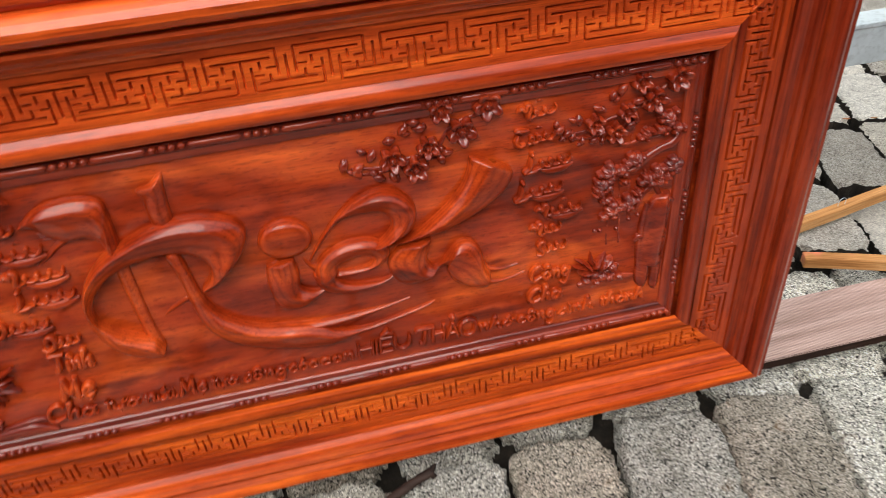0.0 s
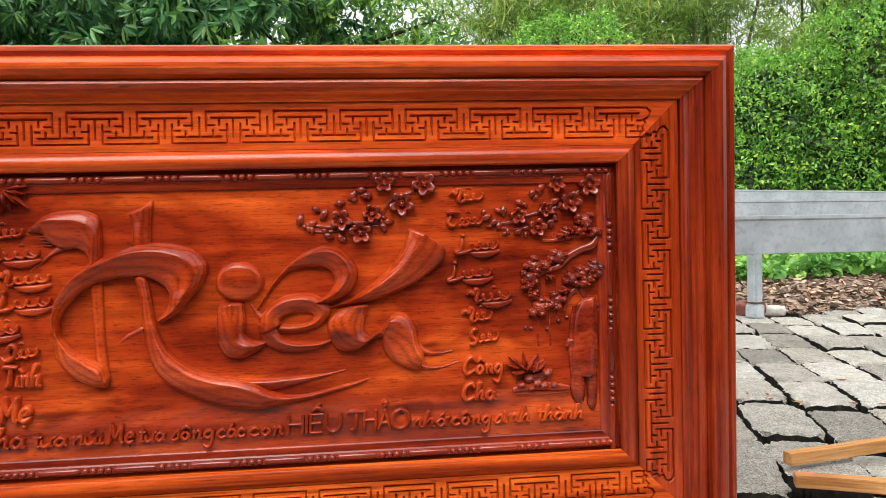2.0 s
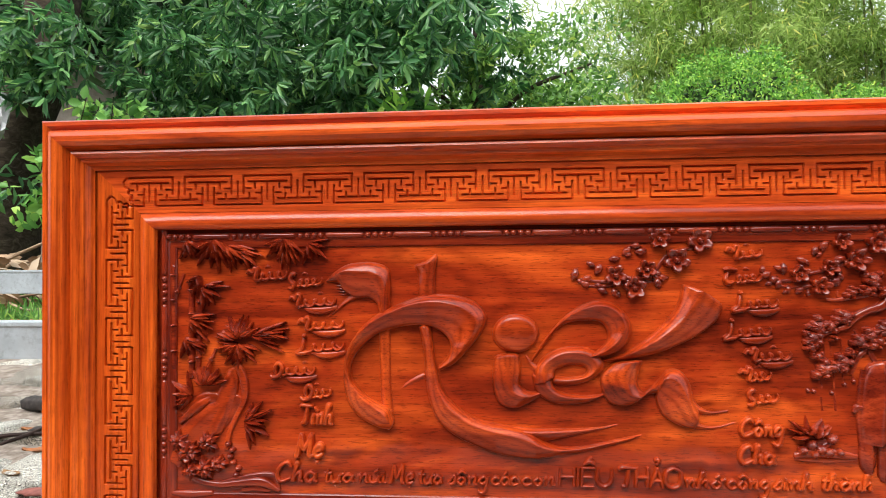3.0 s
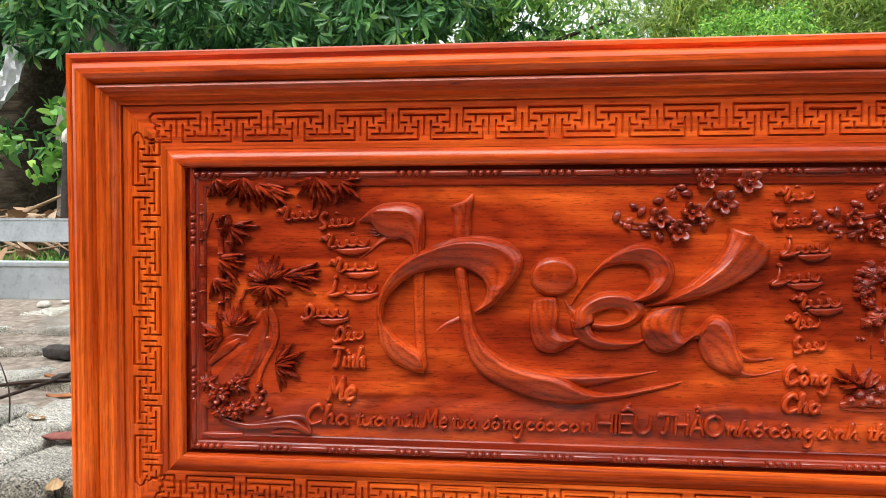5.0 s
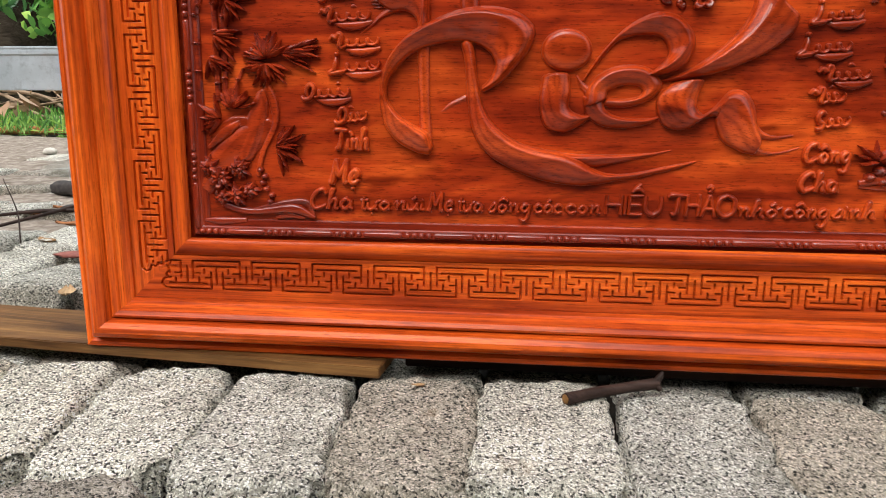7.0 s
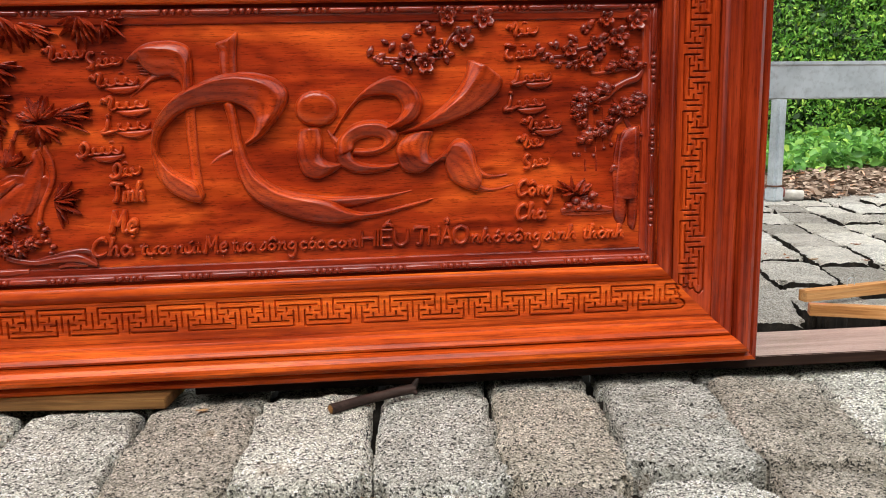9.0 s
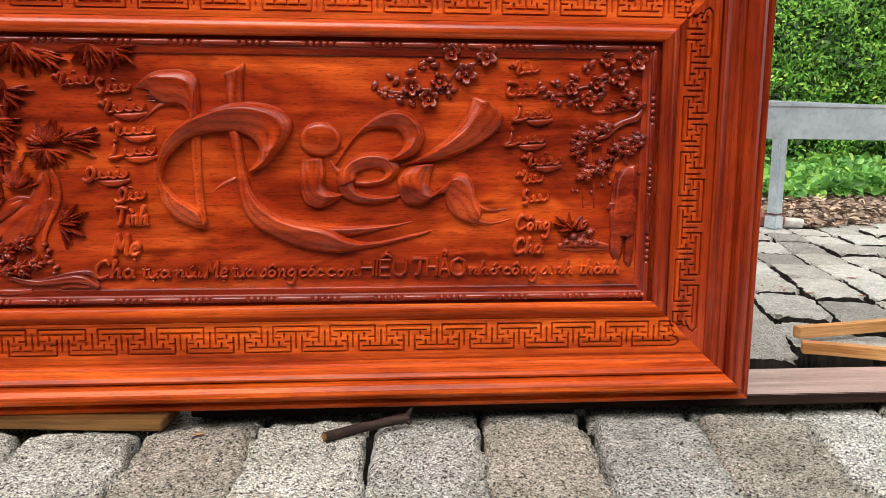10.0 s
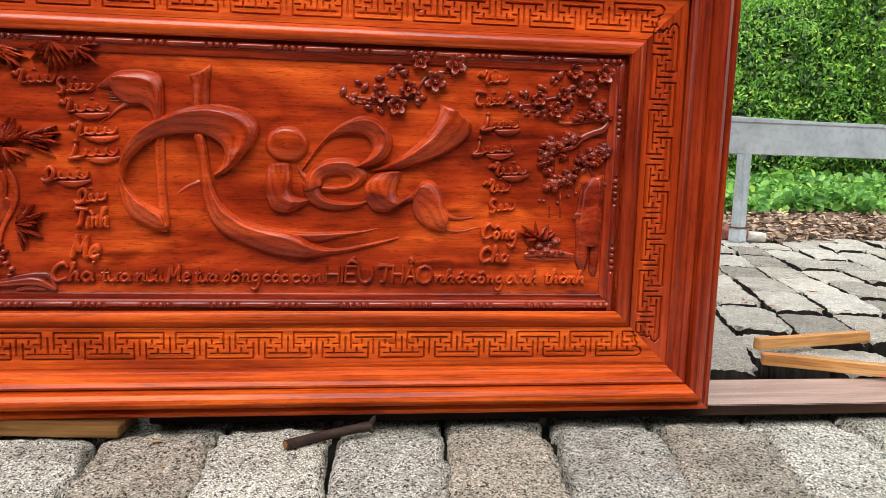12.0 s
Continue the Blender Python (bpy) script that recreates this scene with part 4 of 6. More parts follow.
relief_part("rock_face", [brush([(-0.54, 0.255, -0.010, 0.010, 0.2), (-0.515, 0.29, -0.017, 0.014, 0.3), (-0.485, 0.315, -0.016, 0.018, 0.5), (-0.458, 0.335, -0.012, 0.018, 0.6), (-0.437, 0.352, -0.008, 0.008, 0.4)], 0.008),
                          brush([(-0.475, 0.30, 0.014, 0.0, 0.3), (-0.463, 0.335, 0.02, 0.002, 0.5), (-0.452, 0.37, 0.016, 0.004, 0.5), (-0.447, 0.395, 0.009, 0.003, 0.3)], 0.010)], sharp=80)
relief_part("rock_face", [stroke([(-0.436, 0.403, 0.0062), (-0.427, 0.379, 0.0071), (-0.427, 0.349, 0.0053), (-0.447, 0.309, 0.0045), (-0.456, 0.274, 0.0045)], 0.013, ridge=0.4),
                          stroke([(-0.525, 0.33, 0.006), (-0.49, 0.352, 0.01), (-0.46, 0.352, 0.008), (-0.44, 0.36, 0.003)], 0.006), stroke([(-0.53, 0.315, 0.004), (-0.5, 0.34, 0.008), (-0.475, 0.357, 0.003)], 0.011)])
relief_part("rock_foot", [stroke([(-0.524, 0.249, 0.0036), (-0.506, 0.228, 0.0055), (-0.469, 0.219, 0.0054), (-0.433, 0.222, 0.0063), (-0.398, 0.224, 0.008), (-0.371, 0.211, 0.0035)], 0.014), stroke([(-0.469, 0.219, 0.0045), (-0.416, 0.229, 0.008), (-0.382, 0.232, 0.0062), (-0.371, 0.212, 0.0035)], 0.013, ridge=0.9),
                          stroke([(-0.542, 0.204, 0.0037), (-0.515, 0.203, 0.0064), (-0.478, 0.205, 0.0045)], 0.012), stroke([(-0.43, 0.21, 0.003), (-0.41, 0.214, 0.005), (-0.385, 0.21, 0.003)], 0.011),
                          *[dome(-0.452 + 0.003 * q + 0.004 * math.sin(q * 2), 0.282 - 0.0095 * q, 0.006, 0.005, GROUND + 0.001, 0.011) for q in range(6)]], dark_carved)
for x, z, r in ((-0.515, 0.268, 0.022), (-0.485, 0.285, 0.017), (-0.49, 0.243, 0.018), (-0.468, 0.252, 0.014), (-0.53, 0.285, 0.016), (-0.51, 0.24, 0.014)):
    bloom = relief_part("chrysanthemum", [blossom(x, z, r * 0.7, rnd.uniform(0, 6))], dark_carved)
    for petal in leaf_burst(x, z, r * 1.1, np.linspace(0, 330, 12), 0.0045, 0.011):
        part("petal", mesh_of("petal", *petal, dark_carved, True, 65), bloom)
relief_part("far_birds", [stroke([(x - 0.006, z + 0.003, 0.0006), (x, z, 0.0014), (x + 0.006, z + 0.003, 0.0006)], 0.004, 4, 5) for x, z in ((-0.427, 0.51), (-0.42, 0.5), (-0.432, 0.503), (-0.414, 0.506), (-0.424, 0.494))], dark_carved)


# ---------------- inscriptions ----------------
# A carver's script: the pen's path of each letter; x-height 4, capitals 8
PEN = {"a": "4,3 2,4.1 .5,2 2,0 3.7,1.6 4,3.8 4,1 5,0", "c": "3.7,3.2 2,4.1 .5,2 2,0 4.2,.9", "h": "0,0 .9,5 1.7,8 .9,7 .8,0|.9,2 2.3,4 3.1,3 3.1,.6 4.3,0", "o": "2,4.1 .5,2 2,0 3.5,2 2,4.1",
       "n": "0,3.2 .8,4 1,0|1,2 2.4,4.1 3.2,3 3.2,.6 4.3,0", "u": "0,4 .2,1 1.5,0 3,1.5 3.3,4 3.3,.8 4.3,0", "i": ".5,4 .5,.7 1.6,0", "t": "1,7 .8,1 2.2,0|-.5,4.8 2.6,4.8",
       "g": "3.6,3.2 2,4.1 .5,2 2,.3 3.5,2 3.6,4 3.6,-2.4 2.2,-4.4 .4,-3.2", "s": "0,.6 2.1,4.4 2.7,1.6 1.3,0 .1,.9", "e": ".4,2 3,2.6 2.2,4.1 .6,2.6 .8,.6 2.2,0 3.8,1",
       "C": "5.4,6 3.8,8 1.2,6.2 .4,2.6 2.2,0 5.8,1.6", "M": "-.6,.8 .4,.4 1,7.8|1,7.8 3,2.4 5.4,7.8|5.4,7.8 5.6,.6 7,.4", "T": "-1,7.2 .4,8 5,7.6|2.6,7.6 2.2,1.2 .6,.2", "H": "0,0 0,8|4.2,0 4.2,8|0,4 4.2,4",
       "I": "0,0 0,8", "E": "3.6,8 0,8|0,8 0,0|0,0 3.6,0|0,4.1 3,4.1", "U": "0,8 0,2.4 2.1,0 4.2,2.4 4.2,8", "A": "0,0 2.3,8|2.3,8 4.6,0|.9,2.8 3.7,2.8", "O": "2.9,8 .3,6.2 .3,1.8 2.9,0 5.5,1.8 5.5,6.2 2.9,8"}
WIDTH = {"i": 2.0, "t": 2.6, "I": 1.2, "s": 3.4, "M": 7.4, "C": 6.2, "O": 6.4, "T": 5.6, "H": 5.4, "E": 4.6, "U": 5.4, "A": 5.4}
MARK = {"acute": "1.4,1 2.8,2.6", "grave": "1,2.6 2.4,1", "hook": "1.2,2.4 2.2,3 2.6,2 1.9,1", "hat": ".4,1 2,2.6 3.6,1"}
SPELT = {"ự": "u horn under", "ú": "u acute", "ẹ": "e under", "ô": "o hat", "á": "a acute", "Ế": "E hat acute", "Ả": "A hook", "ớ": "o horn acute", "à": "a grave", "ì": "i grave"}


def pen_path(text):
    return [[tuple(float(v) for v in p.split(",")) for p in run.split()] for run in text.split("|")]


def lettering(body, x0, x1, base, tall, slant=0.0, half=0.0032, high=0.018):
    """A word in raised round strokes: fitted from x0 to x1, tall as a capital."""
    runs, at = [], 0.0
    for ch in body:
        if ch == " ":
            at += 2.6
            continue
        bits = SPELT.get(ch, ch).split()
        low = 4.0 if bits[0].islower() else 8.0
        letter = [[(at + x, y) for x, y in run] for run in pen_path(PEN[bits[0]])]
        up = low + 0.4
        for mark in bits[1:]:
            if mark == "horn":
                letter.append([(at + 3.4, 3.8), (at + 4.6, 4.6), (at + 4.4, 5.4)])
            elif mark == "under":
                letter.append([(at + 1.8, -1.9), (at + 2.3, -2.1)])
            else:
                letter.append([(at + x, up + y) for x, y in pen_path(MARK[mark])[0]])
                up += 1.8
        if bits[0] == "i" and len(bits) == 1:
            letter.append([(at + 0.5, 5.4), (at + 0.8, 5.7)])
        runs.append(letter)
        at += WIDTH.get(bits[0], 4.5)
    xs = [x for letter in runs for run in letter for x, y in run]
    k, lo = (x1 - x0) / (max(xs) - min(xs)), min(xs)
    top = None
    for letter in runs:
        pieces = []
        for run in letter:
            pts = [(x0 + (x - lo) * k + slant * y * tall / 8, base + y * tall / 8, half * (0.8 if q in (0, len(run) - 1) else 1.08)) for q, (x, y) in enumerate(run)]
            pieces.append(stroke(pts, high, 5, 9, power=2.6))
        if top:
            part("letter", mesh_of("letter", *joined(pieces), carved_wood, True, 70), top)
        else:
            top = relief_part("inscription", pieces, carved_wood, "raised carved lettering", 70)
    return top


for body, x0, x1, tall, half in (("Cha", -0.375, -0.311, 0.029, 0.0035), ("tựa", -0.301, -0.253, 0.0225, 0.0031), ("núi", -0.248, -0.203, 0.0225, 0.0031), ("Mẹ", -0.199, -0.161, 0.028, 0.0036), ("tựa", -0.154, -0.116, 0.0225, 0.0031),
                               ("sông", -0.108, -0.05, 0.0225, 0.0031), ("các", -0.042, -0.002, 0.0225, 0.0031), ("con", 0.004, 0.053, 0.0225, 0.0031), ("HIẾU", 0.06, 0.136, 0.027, 0.0037), ("THẢO", 0.146, 0.236, 0.029, 0.0039),
                               ("nhớ", 0.242, 0.298, 0.0225, 0.0031), ("công", 0.304, 0.361, 0.0225, 0.0031), ("sinh", 0.369, 0.425, 0.0225, 0.0031), ("thành", 0.435, 0.508, 0.0225, 0.0031)):
    lettering(body, x0, x1, 0.2255, tall, 0.06 if body.isupper() else 0.14, half)
lettering("Tình", -0.339, -0.286, 0.314, 0.029, 0.12, 0.0042, 0.02)
lettering("Mẹ", -0.345, -0.302, 0.265, 0.034, 0.15, 0.0052, 0.02)
lettering("Công", 0.324, 0.381, 0.303, 0.025, 0.12, 0.0039, 0.02)
lettering("Cha", 0.322, 0.372, 0.263, 0.025, 0.1, 0.0042, 0.02)

# words too small to read: a leading bar, a run of looped bars, and in some a heavy bar below
LEAD = {"curl": "4,7 2.4,7.6 1,5.6 1.6,3.6 3,2.4 2.4,.4 .2,.2", "ball": "2.2,7.6 2,5 1.2,2 -1,0 3,.4 5,1", "arch": "-1,4.4 .6,6 2.2,5 3.2,7.2 4.4,6 3.4,2 4.6,.4", "bar": "-1,7.4 1,8 5,7.4|.8,6 -.4,3 1,1 3.4,1.6", "bowl": "-1.4,1.8 .4,.2 3.4,1.6 4.6,5 3,7.4 1.2,5 1.8,1.4"}
pen = random.Random(6)
for x, z, wide, kind, run_of, heavy in ((-0.391, 0.545, 0.064, "arch", 3, False), (-0.332, 0.534, 0.056, "curl", 3, False), (-0.316, 0.503, 0.078, "arch", 3, True), (-0.303, 0.467, 0.076, "arch", 3, True), (-0.303, 0.434, 0.078, "ball", 3, True),
                                 (-0.347, 0.396, 0.074, "bowl", 3, True), (-0.313, 0.362, 0.046, "bowl", 2, False),
                                 (0.333, 0.571, 0.05, "arch", 2, False), (0.33, 0.535, 0.052, "bar", 3, False), (0.35, 0.497, 0.068, "ball", 3, True), (0.338, 0.456, 0.07, "ball", 3, True), (0.366, 0.42, 0.07, "arch", 3, True), (0.345, 0.391, 0.044, "arch", 2, False),
                                 (0.353, 0.358, 0.046, "curl", 2, False)):
    left, k = x - wide / 2, 0.0032
    bars = []
    for run in pen_path(LEAD[kind]):
        bars.append(stroke([(left + 0.004 + px * k, z - 0.011 + py * k * 0.95, 0.0042 if 0 < q < len(run) - 1 else 0.0026) for q, (px, py) in enumerate(run)], 0.02, 6, 9, power=2.4))
    if kind == "ball":
        bars.append(dome(left + 0.012, z + 0.0155, 0.0042, 0.0042, GROUND + 0.001, 0.012))
    a0, a1 = left + 0.019, left + wide * (0.93 if heavy else 1.0)
    step = (a1 - a0) / run_of
    turns = run_of + 0.5
    coil = [(a0 + (a1 - a0) * q / 26 + 0.0042 * math.sin(6.283 * turns * q / 26), z - 0.003 + 0.003 * q / 26 - pen.uniform(0.0038, 0.006) * math.cos(6.283 * turns * q / 26), 0.0027) for q in range(27)]
    bars.append(stroke(coil, 0.02, 3, 9, power=2.4))
    if heavy:
        bars.append(stroke([(a0 + 0.2 * step, z - 0.0105, 0.0015), (a0 + step, z - 0.0135, 0.0055), (a0 + 2.1 * step, z - 0.0135, 0.0062), (a1 + 0.005, z - 0.0085, 0.0028)], 0.012, 6, 9))
        bars.append(stroke([(a1 + 0.002, z - 0.009, 0.0022), (a1 - 0.012, z + 0.001, 0.0022)], 0.011, 5, 7))
    if pen.random() < 0.6:
        a = x + pen.uniform(0.0, 0.3) * wide
        bars.append(stroke([(a - 0.004, z + 0.011, 0.001), (a, z + 0.0135, 0.0024), (a + 0.005, z + 0.0115, 0.001)], 0.009, 5, 7))
    word = relief_part("word", bars[:1], carved_wood, "small raised carved word beside the large letters")
    for bar in bars[1:]:
        part("bar", mesh_of("bar", *bar, carved_wood, True, 65), word)

# ---------------- planting ----------------
def leafy(name, low, mid, high, rough=0.45, through=0.35):
    m, n, l, b = node_material(name, rough)
    g = n.new("ShaderNodeNewGeometry")
    c = ramp(n, l, g.outputs["Random Per Island"], [(0.0, low), (0.5, mid), (0.93, high), (1.0, (high[0] * 1.7, high[1] * 1.25, high[2]))])
    l.new(c, b.inputs["Base Color"])
    t = n.new("ShaderNodeBsdfTranslucent")
    l.new(c, t.inputs["Color"])
    mix = n.new("ShaderNodeMixShader")
    mix.inputs[0].default_value = through
    l.new(b.outputs[0], mix.inputs[1])
    l.new(t.outputs[0], mix.inputs[2])
    l.new(mix.outputs[0], n["Material Output"].inputs["Surface"])
    return m


dark_leaf = leafy("dark_leaf", (0.028, 0.1, 0.04), (0.085, 0.25, 0.085), (0.22, 0.47, 0.15), 0.32, 0.35)
mid_leaf = leafy("mid_leaf", (0.06, 0.16, 0.035), (0.16, 0.35, 0.07), (0.36, 0.6, 0.14), 0.38, 0.42)
bamboo_leaf = leafy("bamboo_leaf", (0.2, 0.33, 0.07), (0.42, 0.6, 0.15), (0.66, 0.82, 0.3), 0.45, 0.6)
creeper_leaf = leafy("creeper_leaf", (0.07, 0.2, 0.035), (0.2, 0.47, 0.07), (0.45, 0.74, 0.14), 0.5, 0.46)
cover_leaf = leafy("cover_leaf", (0.08, 0.23, 0.05), (0.19, 0.44, 0.09), (0.38, 0.66, 0.15), 0.42)
# near-black greens: deep shade between the leaves put into the colour
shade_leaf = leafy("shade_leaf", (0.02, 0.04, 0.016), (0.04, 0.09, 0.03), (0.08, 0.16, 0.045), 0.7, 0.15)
litter_leaf = leafy("litter_leaf", (0.12, 0.075, 0.05), (0.28, 0.195, 0.135), (0.5, 0.38, 0.29), 0.8, 0.1)
dry_leaf = leafy("dry_leaf", (0.2, 0.1, 0.05), (0.42, 0.26, 0.15), (0.66, 0.52, 0.38), 0.7, 0.2)


def leaves_mesh(name, at, length, width, material, seed, droop=0.5, spread=1.0, flat=0.0, fold=0.15, ways=None):
    """One folded blade at each place: base, two shoulders and tip."""
    g = np.random.default_rng(seed)
    k = len(at)
    way = g.normal(size=(k, 3)) * spread
    way[:, 2] = way[:, 2] * (1 - flat) - droop
    if ways is not None:
        way = ways + 0.12 * g.normal(size=(k, 3))
    way /= np.linalg.norm(way, axis=1, keepdims=True) + 1e-9
    side = np.cross(way, g.normal(size=(k, 3)) * (1 - 0.6 * flat) + np.array([0, 0, 1.2 * flat + 0.3]))
    side /= np.linalg.norm(side, axis=1, keepdims=True) + 1e-9
    up = np.cross(side, way)
    size = g.uniform(0.65, 1.25, (k, 1))
    ln, wd = length * size, width * size * 0.5
    v = np.empty((k, 6, 3))
    v[:, 0] = at
    v[:, 1] = at + way * ln * 0.35 + side * wd * 0.9 + up * wd * fold
    v[:, 2] = at + way * ln * 0.7 + side * wd * 0.75 + up * wd * fold
    v[:, 3] = at + way * ln - up * ln * 0.08
    v[:, 4] = at + way * ln * 0.7 - side * wd * 0.75 + up * wd * fold
    v[:, 5] = at + way * ln * 0.35 - side * wd * 0.9 + up * wd * fold
    me = bpy.data.meshes.new(name)
    me.vertices.add(6 * k)
    me.vertices.foreach_set("co", v.ravel())
    base = (np.arange(k) * 6)[:, None]
    quads = np.concatenate([base + np.array([[0, 1, 2, 3]]), base + np.array([[0, 3, 4, 5]])], 1).reshape(-1)
    me.loops.add(8 * k)
    me.loops.foreach_set("vertex_index", quads)
    me.polygons.add(2 * k)
    me.polygons.foreach_set("loop_start", np.arange(2 * k) * 4)
    me.update(calc_edges=True)
    me.materials.append(material)
    return me


def spray_mesh(name, at, length, width, material, seed, leaflets=9, hang=0.9, fan=1.0):
    """Whorls of hanging leaflets: at each place a twig's end from which the blades fan out and droop."""
    g = np.random.default_rng(seed)
    k = len(at)
    axis = g.normal(size=(k, 3)) * np.array([0.8, 0.8, 0.3]) + np.array([0, -0.35, -hang])
    axis /= np.linalg.norm(axis, axis=1, keepdims=True)
    u = np.cross(axis, g.normal(size=(k, 3)))
    u /= np.linalg.norm(u, axis=1, keepdims=True) + 1e-9
    w = np.cross(axis, u)
    base, ways = [], []
    for q in range(leaflets):
        a = 6.283 * q / leaflets + g.uniform(-0.25, 0.25, (k, 1))
        open_ = fan * g.uniform(0.5, 1.25, (k, 1))
        d = axis + open_ * (u * np.cos(a) + w * np.sin(a))
        base.append(at + d * 0.012)
        ways.append(d / np.linalg.norm(d, axis=1, keepdims=True))
    return leaves_mesh(name, np.concatenate(base), length, width, material, seed + 1, ways=np.concatenate(ways))


def puffs(centres, radius, each, seed, shell=0.5):
    """Places round the given clump centres, denser towards their outsides."""
    g = np.random.default_rng(seed)
    out = []
    for c in centres:
        d = g.normal(size=(each, 3))
        d /= np.linalg.norm(d, axis=1, keepdims=True)
        r = radius * g.uniform(0.6, 1.3) * (shell + (1 - shell) * g.uniform(0, 1, (each, 1))) ** 0.7 * g.uniform(0.25, 1, (each, 1)) ** 0.4
        out.append(np.array(c) + d * r * np.array([1.15, 1.0, 0.75]))
    return np.concatenate(out)


def box_points(g, count, x, y, z):
    return np.stack([g.uniform(*x, count), g.uniform(*y, count), g.uniform(*z, count)], 1)


def limb(points, per=5, segs=10, rough=0.06, material=None, name="limb"):
    """A tapered, slightly uneven round limb through points of x, y, z, radius."""
    line = glide(points, per)
    verts, faces = [], []
    for k, q in enumerate(line):
        a, b_ = Vector(line[max(k - 1, 0)][:3]), Vector(line[min(k + 1, len(line) - 1)][:3])
        t = (b_ - a).normalized()
        u = t.orthogonal().normalized()
        w = t.cross(u)
        for s in range(segs):
            ang = 2 * math.pi * s / segs
            p = Vector(q[:3]) + (u * math.cos(ang) + w * math.sin(ang)) * q[3] * (1 + rough * 2 * noise.noise(Vector(q[:3]) * 6 + Vector((math.cos(ang), math.sin(ang), 0)) * 1.5))
            verts.append(p)
    n_ = len(line)
    for k in range(n_ - 1):
        for s in range(segs):
            a, b_ = k * segs + s, k * segs + (s + 1) % segs
            faces.append((a, b_, b_ + segs, a + segs))
    faces += [tuple(range(segs - 1, -1, -1)), tuple((n_ - 1) * segs + s for s in range(segs))]
    return mesh_of(name, verts, faces, material or bark, True, 60)


trunk_bark = dry_plank("trunk_bark", (0.022, 0.017, 0.012), (0.055, 0.042, 0.03), (0.11, 0.088, 0.066), 0.9)
g0 = np.random.default_rng(5)



# ---------------- planks, rails, loose wood ----------------
def plank(name, a, b_, width, thick, material, label, lift=0.0, shift=0.0, wobble=0.0008, cat="plank", shaded=False):
    """A plank lying from a to b_ (its front edge)."""
    a, b_ = Vector(a), Vector(b_)
    d = b_ - a
    ang = math.degrees(math.atan2(d.y, d.x))
    me = bevelled_box(name, d.length, width, thick, material, 0.0015, wobble, 14)
    # sides and underside darkened by colour, as if in shade
    if shaded:
        me.materials.append(shaded_edge)
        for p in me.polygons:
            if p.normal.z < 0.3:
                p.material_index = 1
    mid = (a + b_) / 2
    nx, ny = -d.y / d.length, d.x / d.length
    ob = new(name, me)
    ob.matrix_basis = pose(mid.x + nx * width / 2, mid.y + ny * width / 2, lift, 0, 0, ang)
    return tagged(ob, label, cat)


plank("plank", (-1.75, 0.095), (-0.262, -0.052), 0.16, 0.017, brown_plank, "weathered brown plank lying on setts under the panel", 0.003)
# run beneath the panel is added, and its sides blackened, for the gap's shade
plank("plank", (-0.235, 0.022), (1.9, 0.012), 0.14, 0.021, purple_plank, "rough-sawn purplish brown plank lying on setts under the panel", -0.004, shaded=True)


rust = dry_plank("rust", (0.09, 0.045, 0.03), (0.16, 0.08, 0.05), (0.24, 0.15, 0.1), 0.8)


def beam(name, a, b_, deep, tall, label, group=""):
    """A galvanised channel: a web with two lips, open at the back."""
    a, b_ = Vector(a), Vector(b_)
    d = b_ - a
    t = 0.004
    prof = [(0, 0), (0, tall - 0.009), (-0.0025, tall - 0.006), (-0.0025, tall), (deep, tall), (deep, tall - 0.012), (deep - t, tall - 0.012), (deep - t, tall - t), (t, tall - t), (t, t), (deep - t, t), (deep - t, 0.012), (deep, 0.012), (deep, 0)]
    k, n_ = len(prof), 2
    verts = [(x, y, z) for x in (0, d.length) for y, z in prof]
    faces = [(q, (q + 1) % k, (q + 1) % k + k, q + k) for q in range(k)]
    faces += [tuple(range(k)), tuple(range(2 * k - 1, k - 1, -1))]
    me = mesh_of(name, verts, faces, steel, False)
    bm = bmesh.new()
    bm.from_mesh(me)
    bmesh.ops.recalc_face_normals(bm, faces=bm.faces)
    bmesh.ops.bevel(bm, geom=[e for e in bm.edges if e.calc_face_angle(0) > 1], offset=0.0009, segments=2, affect="EDGES")
    bm.to_mesh(me)
    bm.free()
    ob = new(name, me)
    turn = Matrix.Rotation(math.atan2(d.y, d.x), 4, "Z") @ Matrix.Rotation(-math.asin(d.z / d.length), 4, "Y")
    ob.matrix_basis = Matrix.Translation(a) @ turn
    return tagged(ob, label, "steel beam", group)


beam("steel_beam", (0.25, 0.2, 0.483), (3.2, 0.23, 0.458), 0.05, 0.071, "galvanised steel channel beam close behind the panel", "galvanised beams")
beam("steel_beam", (-3.2, 0.13, 0.425), (-0.35, 0.10, 0.419), 0.05, 0.064, "galvanised steel channel beam close behind the panel", "galvanised beams")
for a, b_ in (((-4.2, 1.1, 0.505), (0.1, 1.08, 0.48)), ((0.12, 1.08, 0.53), (4.5, 1.07, 0.475))):
    beam("steel_beam", a, b_, 0.05, 0.075, "galvanised steel channel beam further back over the setts", "galvanised beams")
beam("steel_beam", (-0.5, 2.0, 0.65), (5.5, 2.05, 0.47), 0.06, 0.07, "galvanised steel channel beam on a post by the planting", "galvanised beams")
post = thing("steel_post", "galvanised steel post with a rusty collar beside the setts", "post", at=pose(2.075, 2.31, ground_z(2.07, 2.31) - 0.005, 0, 0, 20))
part("shaft", bevelled_box("shaft", 0.062, 0.062, 0.585, steel, 0.014), post)
part("foot", bevelled_box("foot", 0.07, 0.07, 0.075, steel, 0.01), post)
part("collar", bevelled_box("collar", 0.072, 0.072, 0.008, rust, 0.003), post, "rusty brown collar", at=pose(0, 0, 0.075))

